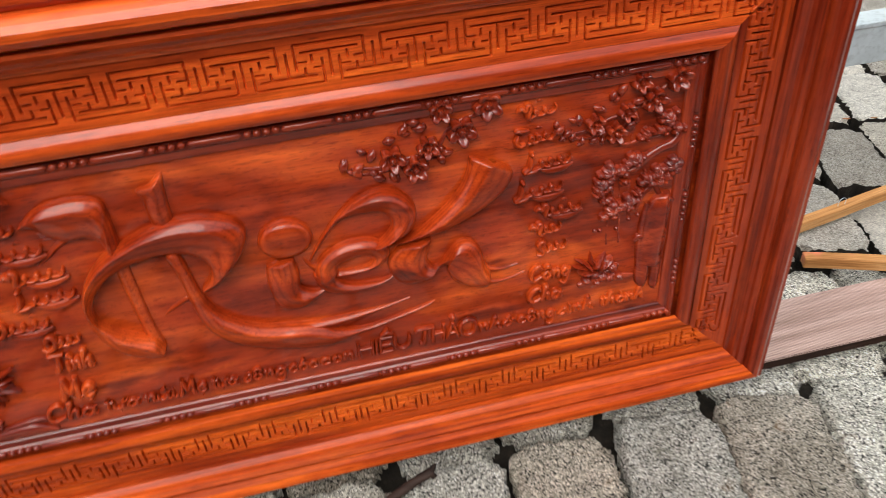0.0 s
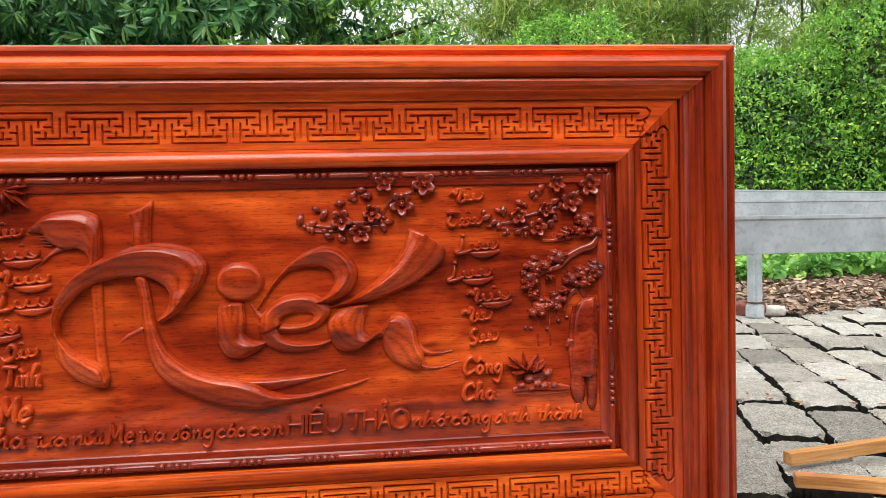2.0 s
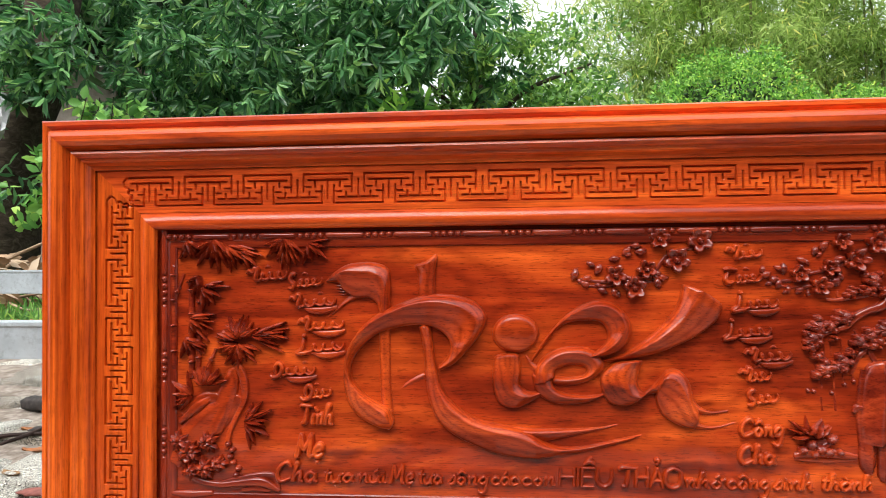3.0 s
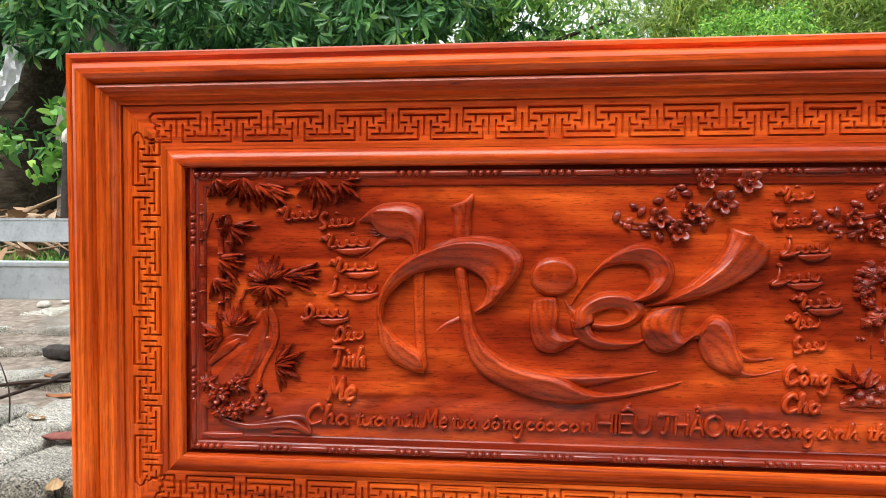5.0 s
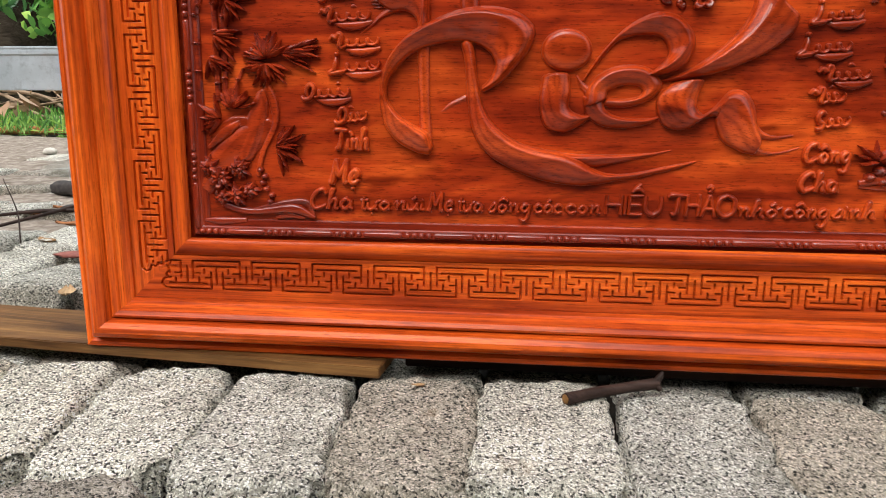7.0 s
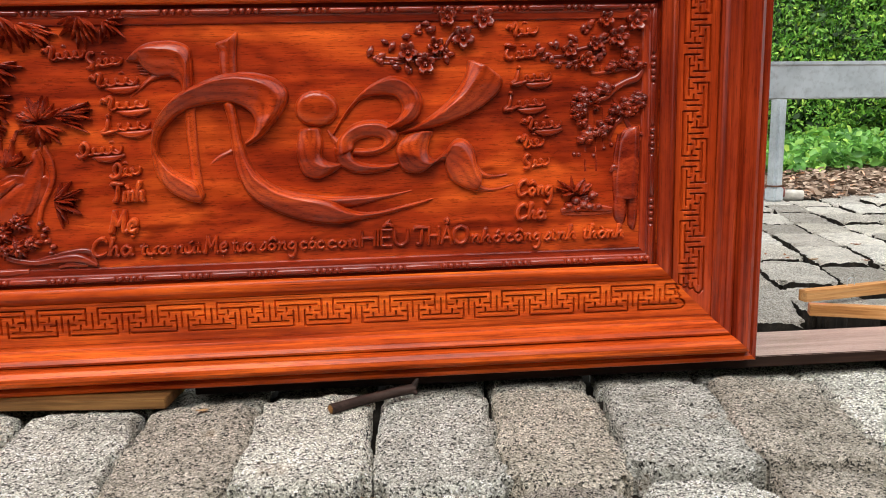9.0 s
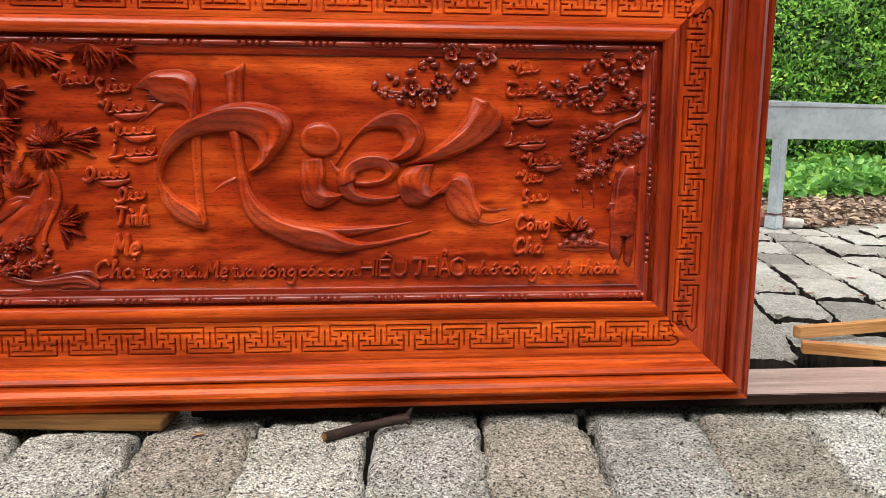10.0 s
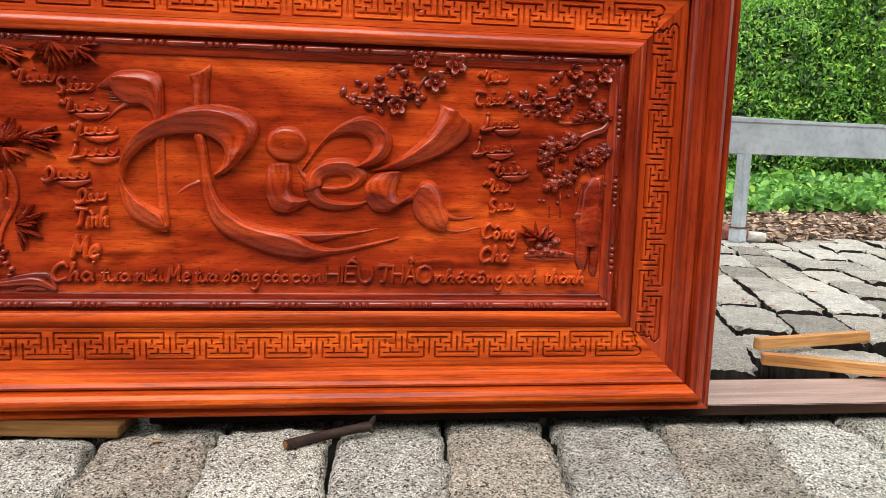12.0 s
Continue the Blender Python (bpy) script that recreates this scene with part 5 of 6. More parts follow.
plank("wood_strip", (1.04, 0.325), (1.365, 0.39), 0.024, 0.026, pale_wood, "pale sawn wooden strip lying on the setts", ground_z(1.2, 0.42) + 0.008, cat="wood strip")
plank("wood_strip", (0.985, 0.222), (1.43, 0.04), 0.026, 0.024, stained_wood, "pale sawn wooden strip with a red stain, lying on the setts", 0.026, cat="wood strip")


def staple(x, y, z, turn, size=0.02):
    """A bent wire staple standing out of a strip."""
    me = limb([(-size / 2, 0, -0.004, 0.0008), (-size / 2, 0, size * 0.5, 0.0008), (0, 0, size * 0.8, 0.0008), (size / 2, 0, size * 0.5, 0.0008), (size / 2, 0, -0.004, 0.0008)], 5, 6, 0.0, steel, "staple")
    ob = tagged(new("staple", me), "small bent wire staple sticking out of a strip", "staple", "staples")
    ob.matrix_basis = pose(x, y, z, 0, 0, turn)


for x, y, z, turn in ((1.17, 0.363, 0.056, 10), (1.325, 0.394, 0.056, 80), (1.20, 0.148, 0.05, 60), (1.222, 0.139, 0.05, 70)):
    staple(x, y, z, turn)

# ---------------- small loose things ----------------
dry_branch = dry_plank("dry_branch", (0.2, 0.13, 0.08), (0.38, 0.27, 0.18), (0.55, 0.42, 0.3), 0.8)
def twig(name, points, label, material=None, nubs=(), cut=False):
    top = thing(name, label, "twig", at=pose(*points[0][:3]))
    shift = Matrix.Translation([-q for q in points[0][:3]])
    part("stick", limb(points, 5, 10, 0.07, material or bark, "stick"), top, at=shift)
    if cut:
        a, b_ = Vector(points[0][:3]), Vector(points[1][:3])
        d = (a - b_).normalized() * 0.0015
        part("cut_end", limb([(*(a - d), points[0][3] * 0.7), (*(a + d), points[0][3] * 0.66), (*(a + d * 1.2), 0.001)], 3, 10, 0.04, brown_plank, "cut_end"), top, "pale brown broken end", at=shift)
    for q in nubs:
        part("nub", limb(q, 4, 7, 0.05, material or bark, "nub"), top, at=shift)
    return top


twig("fallen_twig", [(0.006, -0.112, 0.0125, 0.0092), (0.035, -0.092, 0.0125, 0.0084), (0.07, -0.071, 0.0115, 0.008), (0.105, -0.054, 0.0115, 0.0078), (0.138, -0.042, 0.0125, 0.0086)], "broken dark brown twig lying on the setts",
     nubs=[[(0.136, -0.043, 0.014, 0.006), (0.142, -0.042, 0.024, 0.0045), (0.145, -0.042, 0.03, 0.0015)], [(0.134, -0.044, 0.012, 0.006), (0.142, -0.05, 0.006, 0.004)]], cut=True)
twig("dry_stalk", [(-1.52, 0.66, 0.055, 0.004), (-1.45, 0.82, 0.075, 0.005), (-1.42, 0.98, 0.085, 0.006), (-1.45, 1.12, 0.09, 0.005)], "thin dry stalk lying on the setts")
twig("dry_stalk", [(-1.62, 0.85, 0.07, 0.004), (-1.5, 0.92, 0.078, 0.006), (-1.38, 0.95, 0.08, 0.005)], "thin dry stalk lying on the setts")
twig("dry_stalk", [(-1.33, 0.62, 0.045, 0.002), (-1.36, 0.66, 0.12, 0.0018), (-1.42, 0.7, 0.2, 0.001)], "thin dry stalk standing in a joint")

pole_me = limb([(-6.5, 3.2, 0.215, 0.028), (-4.5, 3.14, 0.213, 0.028), (-3.0, 3.1, 0.215, 0.027), (-1.2, 3.06, 0.213, 0.026)], 6, 12, 0.02, pale_wood, "pole")
tagged(new("wooden_pole", pole_me), "pale peeled wooden pole lying along the grass edge", "pole")


def pebble(x, y, z, r, material, seed):
    bm = bmesh.new()
    bmesh.ops.create_icosphere(bm, subdivisions=2, radius=r)
    for p in bm.verts:
        p.co *= 1 + 0.25 * noise.noise(p.co * (1.2 / r) + Vector((seed, 0, 0)))
        p.co.z *= 0.6
    me = bpy.data.meshes.new("pebble")
    bm.to_mesh(me)
    bm.free()
    me.materials.append(material)
    me.shade_smooth()
    ob = tagged(new("pebble", me), "small whitish stone lying in the dirt", "stone", "stones at the grass edge")
    ob.matrix_basis = pose(x, y, z + r * 0.45, 0, 0, seed * 40)


white_stone, n, l, b = node_material("white_stone", 0.8)
l.new(ramp(n, l, noise_tex(n, l, coords(n, l, (1, 1, 1), True), 30, 4), [(0.3, (0.36, 0.33, 0.29)), (0.6, (0.6, 0.57, 0.51))]), b.inputs["Base Color"])
charred, n, l, b = node_material("charred", 0.8)
l.new(ramp(n, l, noise_tex(n, l, coords(n, l), 60, 4), [(0.3, (0.012, 0.01, 0.009)), (0.7, (0.05, 0.04, 0.036))]), b.inputs["Base Color"])
brick_red, n, l, b = node_material("brick_red", 0.85)
l.new(ramp(n, l, noise_tex(n, l, coords(n, l), 70, 4), [(0.3, (0.16, 0.045, 0.035)), (0.7, (0.3, 0.1, 0.075))]), b.inputs["Base Color"])
rnd = random.Random(8)
for q in range(13):
    x, y = rnd.uniform(-3.1, -2.2), 2.12 + rnd.gauss(0, 0.09)
    pebble(x, y, ground_z(x, y), rnd.uniform(0.012, 0.032), white_stone, q)


def chunk(name, x, y, z, size, material, label, category, turn, seed):
    bm = bmesh.new()
    bmesh.ops.create_icosphere(bm, subdivisions=3, radius=1)
    for p in bm.verts:
        q = p.co.copy()
        p.co = Vector((math.copysign(abs(q.x) ** 0.6, q.x) * size[0], math.copysign(abs(q.y) ** 0.6, q.y) * size[1], math.copysign(abs(q.z) ** 0.6, q.z) * size[2])) * (1 + 0.22 * noise.noise(q * 2 + Vector((seed, 1, 2))))
    me = bpy.data.meshes.new(name)
    bm.to_mesh(me)
    bm.free()
    me.materials.append(material)
    me.shade_smooth()
    ob = tagged(new(name, me), label, category)
    ob.matrix_basis = pose(x, y, z, 0, 0, turn)
    return ob


chunk("charred_stub", -1.62, 1.25, ground_z(-1.62, 1.25) + 0.02, (0.06, 0.028, 0.024), charred, "short charred black stub of wood on the setts", "wood stub", -15, 1)
chunk("charred_stub", -1.43, 1.0, ground_z(-1.43, 1.0) + 0.012, (0.04, 0.016, 0.013), charred, "small charred scrap of wood on the setts", "wood stub", 20, 5)
chunk("brick_piece", 2.12, 2.45, 0.045, (0.085, 0.05, 0.042), brick_red, "broken dark red brick beside the steel post", "brick", 10, 2)
chunk("stone_piece", 2.235, 2.44, 0.03, (0.07, 0.03, 0.03), white_stone, "broken whitish stone slab beside the steel post", "stone", -30, 3)
chunk("brick_piece", -1.14, 0.585, ground_z(-1.14, 0.585) + 0.003, (0.06, 0.025, 0.006), brick_red, "flat red brick chip on the setts", "brick", 5, 4)


def fallen_leaf(x, y, size, turn, material, label="dry curled leaf lying on the setts"):
    """A single dry leaf: a pointed blade with a raised midrib line and curled rims."""
    rows, cols, verts, faces = 9, 5, [], []
    for r in range(rows):
        t = r / (rows - 1)
        half = 0.5 * math.sin(math.pi * min(1, t * 0.95 + 0.04)) ** 0.8 * 0.45
        for c_ in range(cols):
            s = -1 + 2 * c_ / (cols - 1)
            verts.append(((t - 0.5) * size, s * half * size, size * (0.08 * s * s + 0.08 * (t - 0.5) ** 2 * 4 + 0.02 * math.sin(9 * t + 3 * s))))
    for r in range(rows - 1):
        for c_ in range(cols - 1):
            a = r * cols + c_
            faces.append((a, a + 1, a + cols + 1, a + cols))
    ob = tagged(new("fallen_leaf", mesh_of("fallen_leaf", verts, faces, material)), label, "leaf", "fallen leaves")
    ob.matrix_basis = pose(x, y, ground_z(x, y) + 0.004, 0, 0, turn)


tan_leaf = dry_plank("tan_leaf", (0.26, 0.15, 0.07), (0.42, 0.26, 0.13), (0.55, 0.38, 0.22), 0.7)
rust_leaf = dry_plank("rust_leaf", (0.2, 0.07, 0.03), (0.34, 0.14, 0.06), (0.45, 0.22, 0.1), 0.7)
for x, y, size, turn, m in ((-0.99, 0.30, 0.075, -60, tan_leaf), (0.018, -0.126, 0.014, 70, tan_leaf), (-1.34, 0.85, 0.09, 15, rust_leaf), (-1.45, 1.02, 0.11, 25, rust_leaf), (-1.25, 0.95, 0.08, 0, rust_leaf),
                            (-1.52, 0.95, 0.09, 40, rust_leaf), (-1.6, 1.4, 0.1, 5, tan_leaf), (-1.3, 0.68, 0.07, -20, tan_leaf), (1.345, 0.79, 0.03, -5, tan_leaf), (1.22, 0.98, 0.022, -60, rust_leaf), (1.29, 0.83, 0.024, 40, rust_leaf), (1.31, 0.88, 0.02, 70, rust_leaf), (1.26, 0.9, 0.02, 60, rust_leaf), (1.48, 0.75, 0.022, -20, rust_leaf), (1.55, 0.73, 0.02, -10, tan_leaf),
                            (1.62, 1.0, 0.03, -30, rust_leaf), (1.45, 1.3, 0.03, 10, tan_leaf), (-0.2, -0.07, 0.02, 10, tan_leaf), (0.075, -0.385, 0.032, -20, tan_leaf)):
    fallen_leaf(x, y, size, turn, m)


# dry brushwood and leaves heaped behind the beams
heap = thing("brushwood_heap", "heap of bare dry branches and curled brown leaves", "brushwood", at=pose(-3.0, 3.5, 0.18))
g1 = np.random.default_rng(17)
for q in range(34):
    x, y, a = g1.uniform(-0.9, 0.9), g1.uniform(-0.25, 0.25), g1.uniform(-0.5, 0.6)
    ln, r = g1.uniform(0.5, 1.1), g1.uniform(0.007, 0.018)
    z = g1.uniform(0.1, 0.42)
    part("branch", limb([(x, y, z, r), (x + 0.35 * ln, y + 0.05, z + 0.3 * a * ln + 0.05, r * 0.9), (x + 0.7 * ln, y - 0.04, z + 0.6 * a * ln, r * 0.7), (x + ln, y, z + 0.75 * a * ln + 0.05, r * 0.4)], 4, 6, 0.05, dry_branch, "branch"), heap)
spots = np.stack([g1.uniform(-0.9, 1.1, 150), g1.uniform(-0.3, 0.3, 150), g1.uniform(0.02, 0.5, 150) ** 1.1], 1)
tagged(part("dead_leaves", leaves_mesh("dead_leaves", spots, 0.13, 0.075, dry_leaf, 18, 0.3), heap), kind="stuff")


def hanging_scrap(x, y, z, wide, tall):
    """A crumpled strip of white plastic sheet hanging free."""
    rows, cols, verts, faces = 16, 7, [], []
    for r in range(rows):
        t = r / (rows - 1)
        for c_ in range(cols):
            s = -1 + 2 * c_ / (cols - 1)
            w = wide * (0.35 + 0.65 * math.sin(0.6 + 2.2 * t)) * 0.5
            verts.append((s * w + 0.05 * math.sin(4 * t) - 0.12 * t, 0.03 * math.sin(7 * s + 9 * t), -t * tall + 0.015 * math.sin(5 * s + 3 * t)))
    for r in range(rows - 1):
        for c_ in range(cols - 1):
            a = r * cols + c_
            faces.append((a, a + 1, a + cols + 1, a + cols))
    ob = tagged(new("plastic_scrap", mesh_of("plastic_scrap", verts, faces, white_plastic)), "torn white plastic strip hanging from the trunk", "plastic scrap")
    ob.matrix_basis = pose(x, y, z)


white_plastic, n, l, b = node_material("white_plastic", 0.4)
l.new(ramp(n, l, noise_tex(n, l, coords(n, l), 12, 4), [(0.3, (0.45, 0.47, 0.5)), (0.6, (0.72, 0.74, 0.76))]), b.inputs["Base Color"])
hanging_scrap(-4.02, 4.25, 1.95, 0.2, 0.5)

def tree(label, trunk, limbs, crown_at, leaf, material, seed, droop=0.6, spread=1.0, whorls=0):
    top = thing("tree", label, "tree", at=pose(trunk[0][0], trunk[0][1], 0))
    shift = Matrix.Translation((-trunk[0][0], -trunk[0][1], 0))
    part("trunk", limb(trunk, name="trunk", segs=16, material=trunk_bark), top, at=shift)
    for q in limbs:
        part("limb", limb(q, material=trunk_bark), top, at=shift)
    crown = spray_mesh("crown", crown_at, leaf[0], leaf[1], material, seed, whorls) if whorls else leaves_mesh("crown", crown_at, leaf[0], leaf[1], material, seed, droop, spread)
    part("crown", crown, top, at=shift)
    return top


# big dark tree with hanging compound leaves
spots = np.concatenate([box_points(g0, 12, (-3.7, -2.8), (5.3, 6.0), (1.9, 3.2)), box_points(g0, 6, (-3.9, -3.4), (3.95, 4.25), (2.05, 2.32)), box_points(g0, 58, (-3.0, -0.4), (4.2, 6.0), (1.9, 3.3)), box_points(g0, 8, (-5.4, -4.3), (4.3, 4.9), (1.7, 2.4)), box_points(g0, 14, (-5.4, -3.0), (5.2, 6.0), (2.65, 3.4)), box_points(g0, 36, (-2.6, -1.0), (4.6, 6.2), (1.25, 2.1)), box_points(g0, 14, (-2.0, 0.2), (4.6, 6.4), (2.3, 3.4))])
tree("big dark green tree with hanging leaves and a thick mossy trunk", [(-4.36, 4.7, -0.1, 0.36), (-4.31, 4.7, 0.6, 0.28), (-4.22, 4.7, 1.6, 0.24), (-3.93, 4.75, 2.6, 0.225), (-3.75, 4.9, 5.0, 0.16)],
     [[(-3.9, 4.85, 3.4, 0.07), (-2.8, 5.2, 3.9, 0.05), (-1.9, 5.1, 4.1, 0.04), (-0.9, 5.2, 4.2, 0.03)], [(-2.9, 5.0, 1.2, 0.02), (-2.5, 5.1, 2.0, 0.014), (-2.3, 5.1, 2.9, 0.008)]],
     puffs(spots, 0.38, 25, 21), (0.135, 0.036), dark_leaf, 31, whorls=9)
# slender tree in the middle
spots = np.concatenate([box_points(g0, 44, (-0.6, 1.1), (5.6, 7.6), (1.3, 3.0)), box_points(g0, 30, (-1.6, 0.9), (5.8, 7.2), (1.0, 2.2)), box_points(g0, 16, (0.8, 1.7), (6.6, 7.8), (1.0, 2.5))])
tree("green tree with small dense leaves and a slim trunk", [(-0.35, 6.4, -0.1, 0.11), (-0.38, 6.4, 1.0, 0.1), (-0.3, 6.4, 2.2, 0.085), (-0.2, 6.5, 4.2, 0.05)],
     [[(-0.33, 6.4, 1.8, 0.035), (0.2, 6.3, 2.3, 0.025), (0.9, 6.4, 2.6, 0.012)], [(-0.33, 6.4, 2.0, 0.035), (-0.9, 6.2, 2.5, 0.02), (-1.3, 6.2, 2.9, 0.01)]],
     puffs(spots, 0.36, 210, 22), (0.085, 0.036), mid_leaf, 32, 0.4)
# pale young tree close to the rail
spots = box_points(g0, 12, (-1.15, -0.25), (4.1, 4.6), (1.15, 1.85))
tree("young sapling with broad pale green leaves", [(-0.7, 4.4, -0.1, 0.022), (-0.72, 4.38, 0.8, 0.018), (-0.66, 4.36, 1.6, 0.01)],
     [[(-0.7, 4.38, 1.0, 0.01), (-0.45, 4.4, 1.4, 0.006), (-0.3, 4.4, 1.7, 0.004)]], puffs(spots, 0.17, 16, 23), (0.125, 0.058), creeper_leaf, 33, 0.1)


# bamboo thickets
def bamboo(label, cx, cy, count, spread_x, high, seed):
    g = np.random.default_rng(seed)
    top = thing("bamboo_clump", label, "bamboo", "bamboo thicket", at=pose(cx, cy, 0))
    tips = []
    for k in range(count):
        x, y = g.uniform(-spread_x * 0.35, spread_x * 0.35), g.uniform(-0.5, 0.5)
        lx, ly, h = g.uniform(-1, 1) * spread_x * 0.7, g.uniform(-0.9, 0.5), high * g.uniform(0.7, 1.1)
        pts = [(x, y, -0.1, 0.03), (x + lx * 0.15, y + ly * 0.15, h * 0.35, 0.026), (x + lx * 0.45, y + ly * 0.5, h * 0.7, 0.018), (x + lx, y + ly, h, 0.005)]
        part("cane", limb(pts, 4, 6, 0.0, mid_cane, "cane"), top)
        for q in glide(pts, 8)[5:]:
            for _ in range(3):
                tips.append(q[:3] + g.normal(size=3) * np.array([0.45, 0.4, 0.35]) * (0.5 + q[2] / high))
    at = puffs(np.array(tips), 0.3, 62, seed + 1)
    at = at[at[:, 2] > 0.2]
    part("foliage", leaves_mesh("foliage", at, 0.16, 0.022, bamboo_leaf, seed + 2, 0.7), top)
    return top


mid_cane = dry_plank("cane", (0.08, 0.1, 0.03), (0.16, 0.19, 0.06), (0.26, 0.27, 0.1), 0.5)
bamboo("tall feathery light green bamboo behind the creeper bank", 3.0, 9.3, 10, 1.6, 5.6, 61)
bamboo("tall feathery light green bamboo behind the creeper bank", 5.2, 9.8, 10, 1.8, 5.8, 64)
bamboo("tall feathery light green bamboo behind the creeper bank", 7.6, 9.2, 9, 1.8, 5.6, 67)
bamboo("tall feathery light green bamboo behind the creeper bank", 10.2, 8.8, 8, 2.0, 5.6, 70)


# creeper-covered bank
def bank(label, lumps, seed, count):
    """Rounded heaps under a skin of creeper leaves, over an inner thicket coloured dark for shade."""
    g = np.random.default_rng(seed)
    top = thing("creeper_bank", label, "bush", at=pose(lumps[0][0], lumps[0][1], 0))
    ox, oy = lumps[0][0], lumps[0][1]
    skin, inner = [], []
    for x, y, z, rx, ry, rz in lumps:
        k = int(count * rx * rz)
        d = g.normal(size=(k, 3))
        d /= np.linalg.norm(d, axis=1, keepdims=True)
        d = d[(d[:, 1] < 0.45) & (d[:, 2] > -0.75)]
        bump = np.array([1 + 0.24 * noise.noise(Vector((q[0] * 3 + x, q[1] * 3, q[2] * 3))) + 0.12 * noise.noise(Vector((q[0] * 8 + x, q[1] * 9, q[2] * 9))) for q in d])[:, None]
        skin.append(np.array([x - ox, y - oy, z]) + d * bump * np.array([rx, ry, rz]) * g.uniform(0.93, 1.03, (len(d), 1)))
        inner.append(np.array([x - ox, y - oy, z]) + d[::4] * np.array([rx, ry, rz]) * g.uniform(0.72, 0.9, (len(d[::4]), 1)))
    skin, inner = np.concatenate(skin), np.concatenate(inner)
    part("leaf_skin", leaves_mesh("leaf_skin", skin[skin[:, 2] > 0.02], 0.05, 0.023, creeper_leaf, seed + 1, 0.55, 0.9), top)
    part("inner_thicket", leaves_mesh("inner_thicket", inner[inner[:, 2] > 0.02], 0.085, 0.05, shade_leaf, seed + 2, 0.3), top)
    return top


bank("rounded bank overgrown with bright green creeper leaves", [(2.55, 7.2, 1.05, 1.35, 1.0, 1.75), (1.3, 7.4, 0.8, 1.1, 0.9, 1.25), (4.1, 7.0, 1.0, 1.3, 1.0, 1.35)], 81, 17000)
bank("high leafy bank overgrown with bright green creeper", [(4.6, 6.2, 0.9, 1.1, 0.9, 1.3), (5.9, 5.9, 1.3, 1.3, 1.0, 1.75), (7.4, 5.6, 1.4, 1.5, 1.1, 1.9), (3.9, 6.0, 0.5, 0.9, 0.7, 0.9)], 84, 17000)

# plants low on the ground beyond the setts
g = np.random.default_rng(91)
k = 20000
x, y = g.uniform(0.8, 8.5, k), 3.75 + g.uniform(0, 1, k) ** 1.3 * 2.6
z = 0.05 + 0.16 * np.array([0.6 + 0.8 * noise.noise(Vector((a * 1.8, b_ * 1.8, 0))) for a, b_ in zip(x, y)]) * g.uniform(0.2, 1.3, k) + 0.05 * (y - 3.7)
tagged(new("ground_cover", leaves_mesh("ground_cover", np.stack([x, y, z], 1), 0.08, 0.05, cover_leaf, 92, -0.15, 1.0, 0.35)), "bright green leafy ground cover beyond the setts", "ground cover", kind="stuff")
k = 17000
x, y = g.uniform(1.0, 7.5, k), g.uniform(2.5, 4.15, k)
keep = y < 3.85 + 0.25 * np.sin(x * 2.3) + g.normal(size=k) * 0.1
x, y = x[keep], y[keep]
z = -0.005 + g.uniform(0, 0.07, len(x)) * np.clip((y - 2.45) * 2.5, 0.2, 1)
tagged(new("leaf_litter", leaves_mesh("leaf_litter", np.stack([x, y, z], 1), 0.055, 0.028, litter_leaf, 93, 0.05, 1.0, 0.75)), "dry brown leaf litter along the edge of the setts", "leaf litter", kind="stuff")

# rank grass and growth beyond the other end of the beams
k = 9000
x, y = g.uniform(-7.0, -1.2, k), g.uniform(2.75, 4.6, k)
z = np.full(k, 0.185) + g.uniform(0, 0.05, k)
tagged(new("grass", leaves_mesh("grass", np.stack([x, y, z], 1), 0.13, 0.009, cover_leaf, 94, -1.3, 0.7)), "rank green grass behind the pale pole", "grass", kind="stuff")

vine = thing("climbing_vine", "bright green climbing vine on the dark trunk", "vine", at=pose(-2.75, 3.75, 0))
spots = np.stack([g.normal(-0.1, 0.28, 26), g.normal(0, 0.12, 26), g.uniform(0.75, 1.75, 26)], 1)
part("foliage", leaves_mesh("foliage", puffs(spots, 0.13, 20, 95), 0.1, 0.062, cover_leaf, 96, 0.3), vine)
for q in range(4):
    part("stem", limb([(0.1 * q - 0.2, 0.05, 0.15, 0.007), (0.05 * q - 0.1, 0.0, 0.8, 0.006), (0.12 * q - 0.3, 0.02, 1.4, 0.005), (0.1 * q - 0.2, -0.05, 1.75, 0.003)], 5, 6, 0.02), vine)
shrub = thing("shrub", "low dark green shrub beside the trunk", "shrub", at=pose(-4.2, 4.1, 0))
part("foliage", leaves_mesh("foliage", puffs(box_points(g, 11, (-0.9, 0.25), (-0.4, 0.4), (0.7, 1.35)), 0.22, 60, 97), 0.14, 0.05, dark_leaf, 98, 0.5), shrub)
part("stem", limb([(0, 0, 0.1, 0.03), (0.05, 0, 0.7, 0.025), (0.2, 0.02, 1.3, 0.012)], 5, 7), shrub)

# hut wall with a dark opening, half hidden behind the leaves
hut = thing("hut", "weathered beige concrete hut with a dark opening behind the trees", "hut", at=pose(-4.35, 6.2, 0))
hut_wall, n, l, b = node_material("hut_concrete", 0.9)
l.new(ramp(n, l, noise_tex(n, l, coords(n, l), 5, 6, 0.65), [(0.3, (0.2, 0.17, 0.14)), (0.55, (0.38, 0.33, 0.28)), (0.75, (0.5, 0.45, 0.4))]), b.inputs["Base Color"])
for x, z, wide, tall in ((-0.2, 0.0, 0.85, 2.75), (0.555, 0.0, 0.13, 2.75), (0.355, 0.0, 0.27, 2.3), (0.355, 2.53, 0.27, 0.22)):
    part("wall", bevelled_box("wall", wide, 0.12, tall, hut_wall, 0.006), hut, at=pose(x, 0, z))
